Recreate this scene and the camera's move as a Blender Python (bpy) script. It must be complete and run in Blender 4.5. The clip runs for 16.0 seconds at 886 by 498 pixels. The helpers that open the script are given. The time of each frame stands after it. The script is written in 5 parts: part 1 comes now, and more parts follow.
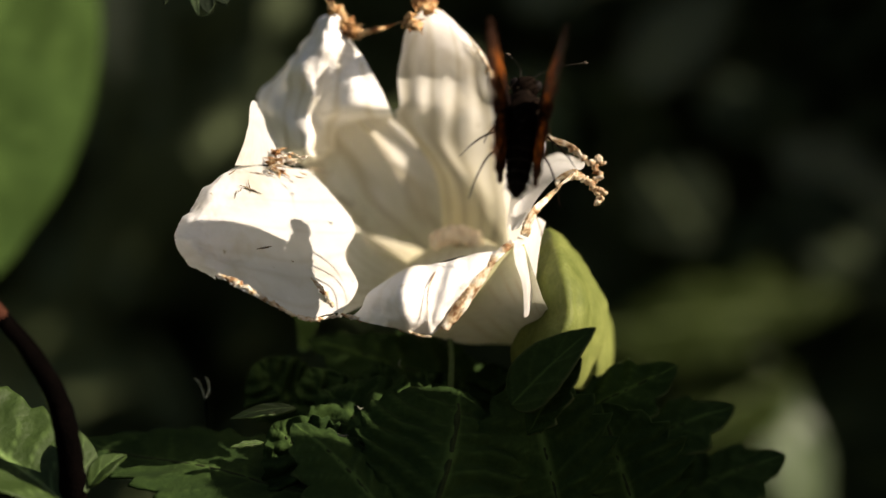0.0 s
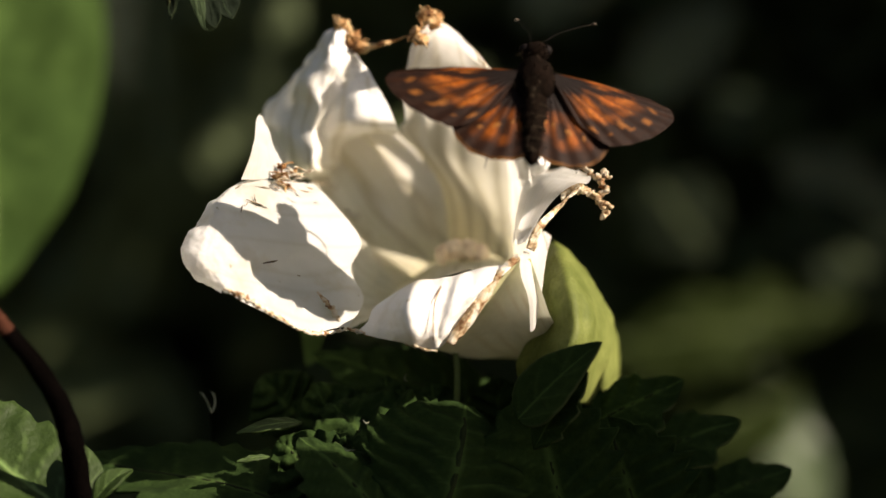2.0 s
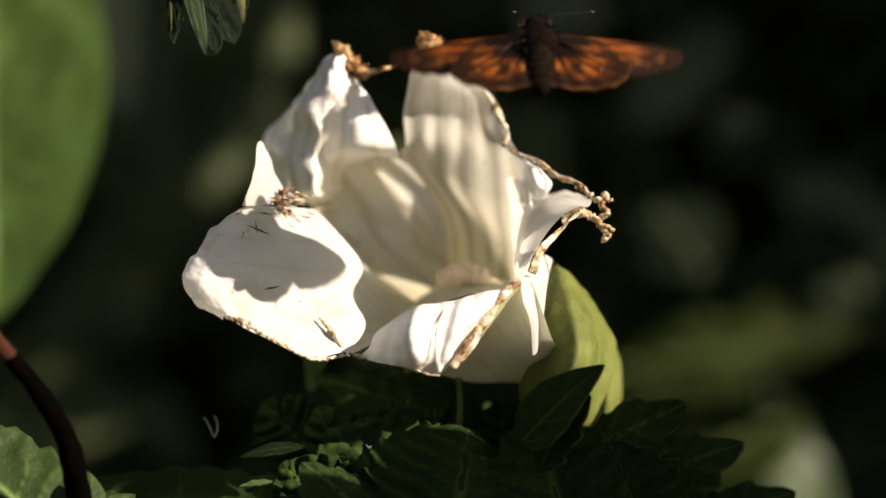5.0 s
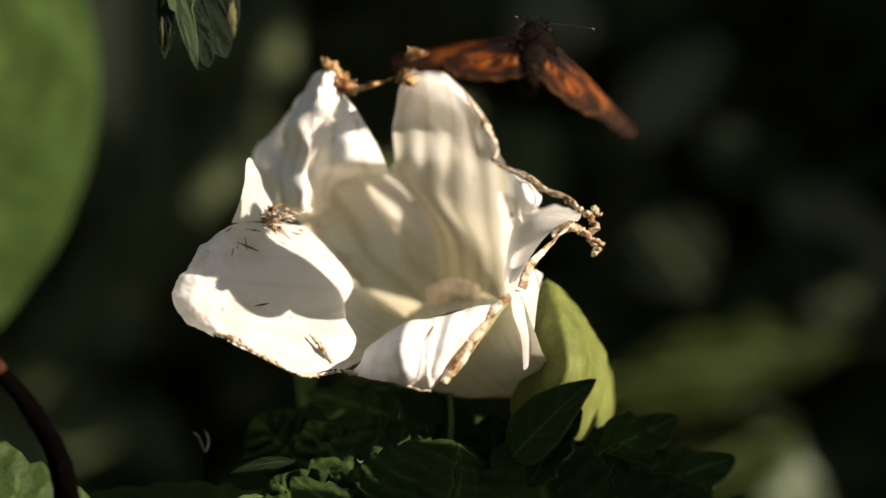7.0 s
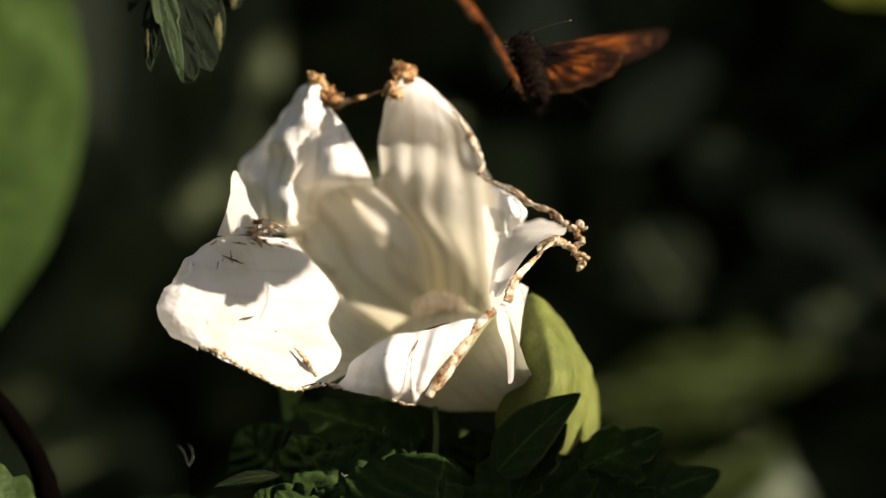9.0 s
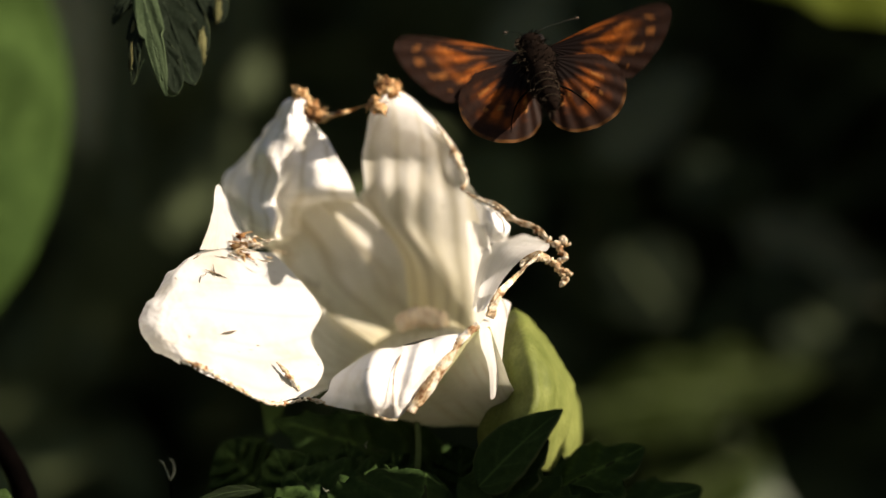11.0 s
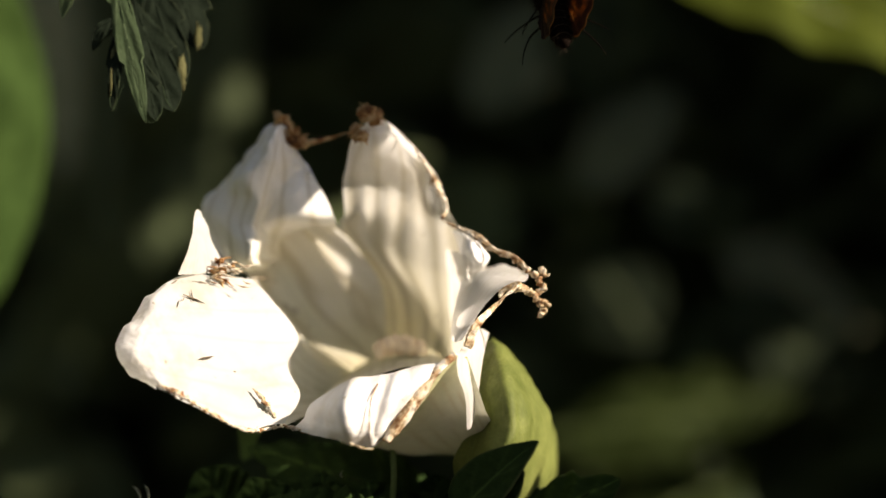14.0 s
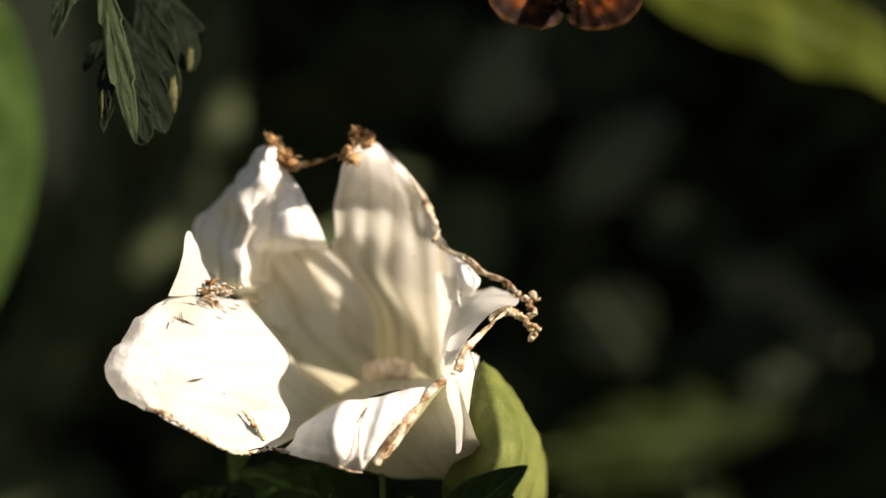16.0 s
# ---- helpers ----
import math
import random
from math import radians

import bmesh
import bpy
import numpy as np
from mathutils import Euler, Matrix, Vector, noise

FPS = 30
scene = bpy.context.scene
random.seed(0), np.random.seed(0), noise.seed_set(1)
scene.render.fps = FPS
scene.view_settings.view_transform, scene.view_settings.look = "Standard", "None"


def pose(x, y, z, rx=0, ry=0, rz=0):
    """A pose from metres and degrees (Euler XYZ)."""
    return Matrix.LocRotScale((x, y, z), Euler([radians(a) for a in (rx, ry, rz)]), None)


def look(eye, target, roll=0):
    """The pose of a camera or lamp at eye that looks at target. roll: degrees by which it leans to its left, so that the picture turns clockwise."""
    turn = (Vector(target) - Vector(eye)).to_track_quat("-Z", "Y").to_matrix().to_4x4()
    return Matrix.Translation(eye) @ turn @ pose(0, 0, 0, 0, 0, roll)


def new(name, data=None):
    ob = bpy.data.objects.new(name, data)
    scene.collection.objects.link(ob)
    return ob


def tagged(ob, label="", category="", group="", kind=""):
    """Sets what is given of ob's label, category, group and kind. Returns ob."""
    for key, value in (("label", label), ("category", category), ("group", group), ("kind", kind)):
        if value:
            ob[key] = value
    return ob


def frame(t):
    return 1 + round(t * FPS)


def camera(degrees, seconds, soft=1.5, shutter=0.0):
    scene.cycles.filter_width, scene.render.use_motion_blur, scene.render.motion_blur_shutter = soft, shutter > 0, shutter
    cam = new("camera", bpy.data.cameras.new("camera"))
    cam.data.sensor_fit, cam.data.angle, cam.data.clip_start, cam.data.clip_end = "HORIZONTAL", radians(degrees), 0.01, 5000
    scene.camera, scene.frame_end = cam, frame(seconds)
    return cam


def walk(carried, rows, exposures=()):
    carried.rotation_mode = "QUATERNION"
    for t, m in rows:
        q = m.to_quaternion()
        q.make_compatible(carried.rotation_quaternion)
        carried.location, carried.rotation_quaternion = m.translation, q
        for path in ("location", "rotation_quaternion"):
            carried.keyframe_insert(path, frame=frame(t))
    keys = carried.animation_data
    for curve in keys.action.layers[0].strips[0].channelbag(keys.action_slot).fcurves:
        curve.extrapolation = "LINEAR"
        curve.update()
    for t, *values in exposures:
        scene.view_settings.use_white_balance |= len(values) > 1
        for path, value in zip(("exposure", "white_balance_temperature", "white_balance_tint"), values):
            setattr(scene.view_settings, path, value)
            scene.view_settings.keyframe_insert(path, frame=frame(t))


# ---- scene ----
# A white bindweed flower in a dark hedge bottom; a skipper butterfly hovers before it.
# Lengths below are in millimetres from the flower's heart, which hangs half a metre above the soil.
cam = camera(30.0, 16.0, soft=1.5, shutter=0.8)
cam.data.dof.use_dof = True
cam.data.dof.focus_distance = 0.167
cam.data.dof.aperture_fstop = 12.0
PATH = [
    (0.0, pose(0.00053, -0.177, 0.49963, 89.211, -0.082, -0.140)),
    (0.5, pose(0.00044, -0.177, 0.49975, 89.274, -0.103, -0.132)),
    (1.0, pose(0.00036, -0.177, 0.49983, 89.365, -0.104, -0.105)),
    (1.5, pose(0.00030, -0.177, 0.49989, 89.477, -0.089, -0.068)),
    (2.0, pose(0.00025, -0.177, 0.49992, 89.603, -0.062, -0.028)),
    (2.5, pose(0.00022, -0.177, 0.49993, 89.739, -0.026, 0.008)),
    (3.0, pose(0.00019, -0.177, 0.49993, 89.881, 0.015, 0.037)),
    (3.5, pose(0.00018, -0.177, 0.49991, 90.025, 0.059, 0.055)),
    (4.0, pose(0.00017, -0.177, 0.49989, 90.170, 0.102, 0.059)),
    (5.0, pose(0.00019, -0.177, 0.49984, 90.450, 0.178, 0.022)),
    (6.0, pose(0.00025, -0.177, 0.49981, 90.713, 0.228, -0.078)),
    (6.5, pose(0.00029, -0.177, 0.49981, 90.836, 0.238, -0.150)),
    (7.0, pose(0.00033, -0.177, 0.49981, 90.954, 0.239, -0.235)),
    (7.5, pose(0.00038, -0.177, 0.49983, 91.067, 0.227, -0.331)),
    (8.0, pose(0.00044, -0.177, 0.49986, 91.175, 0.204, -0.438)),
    (8.5, pose(0.00050, -0.177, 0.49990, 91.279, 0.168, -0.552)),
    (9.0, pose(0.00056, -0.177, 0.49996, 91.380, 0.121, -0.673)),
    (10.0, pose(0.00069, -0.177, 0.50011, 91.579, -0.008, -0.926)),
    (11.0, pose(0.00081, -0.177, 0.50033, 91.782, -0.177, -1.183)),
    (11.5, pose(0.00087, -0.177, 0.50045, 91.890, -0.273, -1.310)),
    (12.0, pose(0.00093, -0.177, 0.50059, 92.002, -0.375, -1.434)),
    (12.5, pose(0.00098, -0.177, 0.50074, 92.121, -0.479, -1.554)),
    (13.0, pose(0.00102, -0.177, 0.50089, 92.248, -0.585, -1.669)),
    (13.5, pose(0.00106, -0.177, 0.50105, 92.382, -0.690, -1.780)),
    (14.0, pose(0.00108, -0.177, 0.50120, 92.525, -0.790, -1.884)),
    (14.5, pose(0.00110, -0.177, 0.50136, 92.676, -0.882, -1.982)),
    (15.0, pose(0.00110, -0.177, 0.50151, 92.832, -0.962, -2.074)),
    (15.5, pose(0.00110, -0.177, 0.50165, 92.993, -1.028, -2.160)),
    (16.0, pose(0.00107, -0.177, 0.50178, 93.154, -1.075, -2.239)),
]
walk(cam, PATH, exposures=[(0.0, 1.05, 7500, 17), (16.0, 1.05, 7500, 17)])

# ---- light ----
TO_SUN = Vector((0.80, -0.36, 0.49)).normalized()
world = bpy.data.worlds.new("world")
scene.world = world
world.use_nodes = True
sky = world.node_tree.nodes.new("ShaderNodeTexSky")
sky.sky_type = "NISHITA"
sky.sun_disc = False
sky.sun_elevation = math.asin(TO_SUN.z)
sky.sun_rotation = math.atan2(TO_SUN.x, TO_SUN.y)
world.node_tree.links.new(sky.outputs[0], world.node_tree.nodes["Background"].inputs[0])
world.node_tree.nodes["Background"].inputs[1].default_value = 0.045
sun = new("sun", bpy.data.lights.new("sun", "SUN"))
sun.data.energy = 4.8
sun.data.angle = radians(0.53)
sun.data.color = (1.0, 0.95, 0.86)
sun.matrix_world = look(TO_SUN * 3, (0, 0, 0))


# ---- materials ----
def shader(name):
    mat = bpy.data.materials.new(name)
    mat.use_nodes = True
    tree = mat.node_tree
    return mat, tree, tree.nodes["Principled BSDF"], tree.nodes["Material Output"]


def noise_node(tree, scale, detail=4.0, rough=0.6):
    coords = tree.nodes.new("ShaderNodeTexCoord")
    n = tree.nodes.new("ShaderNodeTexNoise")
    n.inputs["Scale"].default_value = scale
    n.inputs["Detail"].default_value = detail
    n.inputs["Roughness"].default_value = rough
    tree.links.new(coords.outputs["Object"], n.inputs["Vector"])
    return n.outputs["Fac"]


def ramp(tree, fac, *stops):
    r = tree.nodes.new("ShaderNodeValToRGB")
    e = r.color_ramp.elements
    while len(e) < len(stops):
        e.new(0.5)
    for el, (at, col) in zip(e, stops):
        el.position = at
        el.color = (*col, 1)
    tree.links.new(fac, r.inputs["Fac"])
    return r.outputs["Color"]


def mixed(tree, fac, a, b, mode="MIX"):
    m = tree.nodes.new("ShaderNodeMix")
    m.data_type, m.blend_type = "RGBA", mode
    for socket, value in ((m.inputs["Factor"], fac), (m.inputs["A"], a), (m.inputs["B"], b)):
        if isinstance(value, (int, float)):
            socket.default_value = value
        elif isinstance(value, tuple):
            socket.default_value = (*value, 1)
        else:
            tree.links.new(value, socket)
    return m.outputs["Result"]


def bumped(tree, bsdf, height, strength, distance):
    b = tree.nodes.new("ShaderNodeBump")
    b.inputs["Strength"].default_value = strength
    b.inputs["Distance"].default_value = distance
    tree.links.new(height, b.inputs["Height"])
    tree.links.new(b.outputs["Normal"], bsdf.inputs["Normal"])


def translucent(tree, bsdf, out, colour, share):
    t = tree.nodes.new("ShaderNodeBsdfTranslucent")
    m = tree.nodes.new("ShaderNodeMixShader")
    m.inputs[0].default_value = share
    tree.links.new(colour, t.inputs["Color"])
    tree.links.new(bsdf.outputs[0], m.inputs[1])
    tree.links.new(t.outputs[0], m.inputs[2])
    tree.links.new(m.outputs[0], out.inputs["Surface"])


def tint_of(tree):
    a = tree.nodes.new("ShaderNodeAttribute")
    a.attribute_name = "tint"
    s = tree.nodes.new("ShaderNodeSeparateColor")
    tree.links.new(a.outputs["Color"], s.inputs["Color"])
    return a.outputs["Color"], s.outputs["Red"], s.outputs["Green"], s.outputs["Blue"]


def petal_material(name, share, deep=(0.83, 0.76, 0.48), deep_light=(0.89, 0.83, 0.60)):
    mat, tree, bsdf, out = shader(name)
    _, throat, edge, vein = tint_of(tree)
    white = ramp(tree, noise_node(tree, 260), (0.3, (0.84, 0.83, 0.80)), (0.7, (0.91, 0.90, 0.88)))
    cream = ramp(tree, noise_node(tree, 420), (0.3, deep), (0.7, deep_light))
    base = mixed(tree, throat, white, cream)
    # veins; in the funnel they also paint shade into the pleat grooves
    base = mixed(tree, vein, base, (0.50, 0.44, 0.27))
    stain = ramp(tree, noise_node(tree, 120, 5.0), (0.56, (0, 0, 0)), (0.72, (0.55, 0.55, 0.55)))
    base = mixed(tree, stain, base, (0.66, 0.58, 0.40))
    brown = ramp(tree, noise_node(tree, 900), (0.3, (0.22, 0.11, 0.04)), (0.7, (0.62, 0.42, 0.2)))
    base = mixed(tree, edge, base, brown)
    fleck = ramp(tree, noise_node(tree, 650, 2.0), (0.72, (0, 0, 0)), (0.78, (1, 1, 1)))
    base = mixed(tree, fleck, base, (0.42, 0.36, 0.22))
    tree.links.new(base, bsdf.inputs["Base Color"])
    bsdf.inputs["Roughness"].default_value = 0.55
    bumped(tree, bsdf, noise_node(tree, 420, 8.0, 0.7), 0.35, 0.0007)
    translucent(tree, bsdf, out, base, share)
    return mat


def withered_material(name, dark, middle, light):
    mat, tree, bsdf, out = shader(name)
    col = ramp(tree, noise_node(tree, 800, 6.0), (0.38, dark), (0.47, middle), (0.57, light))
    tree.links.new(col, bsdf.inputs["Base Color"])
    bsdf.inputs["Roughness"].default_value = 0.8
    bumped(tree, bsdf, noise_node(tree, 2500, 5.0), 0.7, 0.0005)
    translucent(tree, bsdf, out, col, 0.2)
    return mat


def leaf_material(name, dark, light, share=0.3, scale=120.0, rough=0.45, vein_gain=1.7):
    mat, tree, bsdf, out = shader(name)
    _, vein, edge, _ = tint_of(tree)
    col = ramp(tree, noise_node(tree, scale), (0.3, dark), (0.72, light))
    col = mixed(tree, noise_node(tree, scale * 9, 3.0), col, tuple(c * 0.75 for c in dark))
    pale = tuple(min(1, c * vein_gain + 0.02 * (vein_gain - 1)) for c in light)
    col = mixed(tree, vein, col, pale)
    # pale edge tint paints in the sunlit rims of the leaves
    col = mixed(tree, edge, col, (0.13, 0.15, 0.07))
    tree.links.new(col, bsdf.inputs["Base Color"])
    bsdf.inputs["Roughness"].default_value = rough
    bsdf.inputs["Specular IOR Level"].default_value = 0.3 if rough < 0.7 else 0.1
    bumped(tree, bsdf, noise_node(tree, scale * 14, 4.0), 0.35, 0.0005)
    translucent(tree, bsdf, out, col, share)
    return mat


def plain_material(name, dark, light, scale, rough=0.6, bump=0.4, gloss=None):
    mat, tree, bsdf, out = shader(name)
    col = ramp(tree, noise_node(tree, scale, 5.0), (0.3, dark), (0.7, light))
    tree.links.new(col, bsdf.inputs["Base Color"])
    bsdf.inputs["Roughness"].default_value = rough
    bsdf.inputs["Specular IOR Level"].default_value = gloss if gloss is not None else 0.12 if rough > 0.75 else 0.5
    bumped(tree, bsdf, noise_node(tree, scale * 4, 5.0), bump, 0.3 / scale)
    return mat


def wing_material():
    mat, tree, bsdf, out = shader("wing")
    paint, *_ = tint_of(tree)
    col = mixed(tree, 0.35, paint, ramp(tree, noise_node(tree, 2600, 3.0), (0.3, (0.35, 0.35, 0.35)), (0.7, (1, 1, 1))), "MULTIPLY")
    tree.links.new(col, bsdf.inputs["Base Color"])
    bsdf.inputs["Roughness"].default_value = 0.6
    bsdf.inputs["Specular IOR Level"].default_value = 0.08
    bumped(tree, bsdf, noise_node(tree, 4000, 3.0), 0.3, 0.0001)
    translucent(tree, bsdf, out, col, 0.12)
    return mat


PETAL = petal_material("petal", 0.56)
CRUMPLED = petal_material("crumpled_petal", 0.10)
BASE = petal_material("petal_base", 0.2, (0.34, 0.36, 0.13), (0.52, 0.50, 0.26))
WITHERED = withered_material("withered", (0.24, 0.11, 0.04), (0.66, 0.50, 0.30), (0.84, 0.78, 0.66))
DRIED = withered_material("dried_tip", (0.13, 0.05, 0.015), (0.40, 0.19, 0.06), (0.64, 0.44, 0.22))
FLECK = withered_material("dark_fleck", (0.06, 0.04, 0.02), (0.16, 0.11, 0.06), (0.34, 0.27, 0.17))
BRACT = leaf_material("bract", (0.12, 0.155, 0.03), (0.34, 0.375, 0.11), 0.35, 260, 0.6)
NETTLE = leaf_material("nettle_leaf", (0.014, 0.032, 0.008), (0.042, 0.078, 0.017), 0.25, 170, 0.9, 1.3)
# pale yellow paints the sunlit tips of the hanging leaf
LIT_TIP = leaf_material("lit_leaf_tip", (0.10, 0.10, 0.04), (0.30, 0.29, 0.13), 0.3, 700, 0.8, 1.0)
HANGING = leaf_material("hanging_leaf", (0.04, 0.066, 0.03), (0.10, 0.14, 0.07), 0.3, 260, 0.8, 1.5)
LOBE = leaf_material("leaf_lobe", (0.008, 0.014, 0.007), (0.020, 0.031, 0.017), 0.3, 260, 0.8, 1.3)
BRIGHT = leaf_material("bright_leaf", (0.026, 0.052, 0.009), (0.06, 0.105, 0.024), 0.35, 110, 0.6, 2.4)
BROAD = leaf_material("broad_leaf", (0.020, 0.044, 0.008), (0.075, 0.135, 0.032), 0.3, 55, 0.85, 1.3)
YELLOW = leaf_material("yellow_leaf", (0.065, 0.09, 0.008), (0.10, 0.125, 0.012), 0.5, 40, 0.8)
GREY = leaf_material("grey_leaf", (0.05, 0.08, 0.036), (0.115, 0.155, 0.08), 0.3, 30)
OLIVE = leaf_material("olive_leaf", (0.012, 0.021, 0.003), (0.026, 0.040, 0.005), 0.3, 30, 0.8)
# leaf colour raised to brighten the deep shade behind
LIFTED = leaf_material("lifted_leaf", (0.1668, 0.1885, 0.116), (0.2755, 0.2972, 0.1885), 0.2, 30, 0.9)
# darkened leaf colour stands for shade on the far leaves
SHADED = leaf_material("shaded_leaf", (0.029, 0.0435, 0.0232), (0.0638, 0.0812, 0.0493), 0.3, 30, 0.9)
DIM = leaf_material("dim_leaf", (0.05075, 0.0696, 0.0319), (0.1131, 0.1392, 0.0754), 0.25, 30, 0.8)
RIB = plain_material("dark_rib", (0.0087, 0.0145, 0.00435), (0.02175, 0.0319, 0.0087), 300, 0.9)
HEDGE = leaf_material("hedge_leaf", (0.087, 0.116, 0.0522), (0.174, 0.2102, 0.1015), 0.15, 8, 0.8)
# near-black here paints shade onto the stem; the reddish one paints sun
SHADED_STEM = plain_material("red_stem", (0.0008, 0.0006, 0.0005), (0.0018, 0.0012, 0.0010), 300, 1.0, 0.4, 0.01)
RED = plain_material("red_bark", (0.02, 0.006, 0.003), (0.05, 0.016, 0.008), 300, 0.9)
GREEN_STEM = plain_material("green_stem", (0.07, 0.11, 0.03), (0.15, 0.2, 0.06), 300)
SOIL = plain_material("soil", (0.018, 0.013, 0.009), (0.055, 0.042, 0.03), 30, 0.95, 0.8)
EARTH = plain_material("hedge_bank_earth", (0.058, 0.0609, 0.03625), (0.145, 0.145, 0.087), 12, 0.95, 0.8)
FUR = plain_material("dark_fur", (0.003, 0.002, 0.0015), (0.010, 0.006, 0.004), 1500, 1.0, 0.4, 0.03)
HAIR = plain_material("brown_hair", (0.012, 0.009, 0.006), (0.06, 0.045, 0.03), 1200, 0.9, 0.4, 0.05)
EYE = plain_material("eye", (0.004, 0.003, 0.003), (0.012, 0.009, 0.008), 2000, 0.6, 0.1, 0.05)
HORN = plain_material("antenna_horn", (0.008, 0.006, 0.005), (0.03, 0.024, 0.018), 1600, 0.8)
CLUB = plain_material("antenna_club", (0.03, 0.022, 0.016), (0.09, 0.072, 0.055), 900, 0.8)
PALE_TENDRIL = plain_material("pale_tendril", (0.09, 0.10, 0.07), (0.18, 0.19, 0.14), 900, 0.8)
WING = wing_material()
ANTHER = plain_material("anther", (0.74, 0.54, 0.34), (0.90, 0.78, 0.58), 900, 0.7)

# ---- building ----
HEART = Vector((0, 0, 0.5))
ORIGIN = {}


def metres(p):
    return Vector(p) * 0.001 + HEART


def thing(name, at, label, category, group="", kind=""):
    ob = new(name)
    ob.empty_display_size = 0.005
    ob.location = metres(at)
    ORIGIN[ob.name] = Vector(at)
    return tagged(ob, label, category, group, kind)


def mesh_of(name, verts, faces, mat, origin, tint=None, smooth=True):
    me = bpy.data.meshes.new(name)
    me.from_pydata([(Vector(v) - origin) * 0.001 for v in verts], [], faces)
    me.update()
    if tint is not None:
        layer = me.color_attributes.new("tint", "FLOAT_COLOR", "POINT")
        flat = np.ones((len(verts), 4), dtype=np.float32)
        flat[:, :3] = np.asarray(tint)
        layer.data.foreach_set("color", flat.ravel())
    me.polygons.foreach_set("use_smooth", [smooth] * len(me.polygons))
    me.materials.append(mat)
    return me


def part(name, shape, mat, parent, label="", thick=0.0):
    verts, faces, *tint = shape
    origin = ORIGIN[parent.name]
    ob = new(name, mesh_of(name, verts, faces, mat, origin, tint[0] if tint else None))
    ob.parent = parent
    ORIGIN[ob.name] = origin
    if thick:
        m = ob.modifiers.new("thickness", "SOLIDIFY")
        m.thickness, m.offset = thick * 0.001, 0
    return tagged(ob, label)


def spline(pts, n):
    """n points on a smooth line through the given ones."""
    P = np.asarray(pts, dtype=float)
    P = np.concatenate([[2 * P[0] - P[1]], P, [2 * P[-1] - P[-2]]])
    u = np.linspace(0, len(P) - 3, n)
    i = np.minimum(u.astype(int), len(P) - 4)
    f = (u - i).reshape((-1,) + (1,) * (P.ndim - 1))
    a, b, c, d = P[i], P[i + 1], P[i + 2], P[i + 3]
    return 0.5 * (2 * b + (c - a) * f + (2 * a - 5 * b + 4 * c - d) * f**2 + (3 * b - a - 3 * c + d) * f**3)


def rope(pts, n):
    """As spline, but even along its length and with no overshoot where short and long stretches meet."""
    P = np.asarray(pts, dtype=float)
    seg = np.linalg.norm(np.diff(P, axis=0), axis=1)
    D = np.diff(P, axis=0) / np.maximum(seg, 1e-9)[:, None]
    T = np.concatenate([D[:1], (D[:-1] + D[1:]) / 2, D[-1:]])
    out = []
    share = np.maximum(seg, 0.0) ** 0.5
    at = np.concatenate([[0], np.cumsum(share)]) / share.sum()
    for u in np.linspace(0, 1, n):
        i = min(int(np.searchsorted(at, u, side="right")) - 1, len(seg) - 1)
        f = (u - at[i]) / (at[i + 1] - at[i])
        a = seg[i] if i == 0 else min(seg[i], 2 * seg[i - 1])
        b = seg[i] if i == len(seg) - 1 else min(seg[i], 2 * seg[i + 1])
        h = (2 * f**3 - 3 * f**2 + 1, f**3 - 2 * f**2 + f, -2 * f**3 + 3 * f**2, f**3 - f**2)
        out.append(h[0] * P[i] + h[1] * a * T[i] + h[2] * P[i + 1] + h[3] * b * T[i + 1])
    return np.array(out)


def grid_faces(nu, nv, wrap=False):
    last = nv if wrap else nv - 1
    return [(i * nv + j, i * nv + (j + 1) % nv, (i + 1) * nv + (j + 1) % nv, (i + 1) * nv + j) for i in range(nu - 1) for j in range(last)]


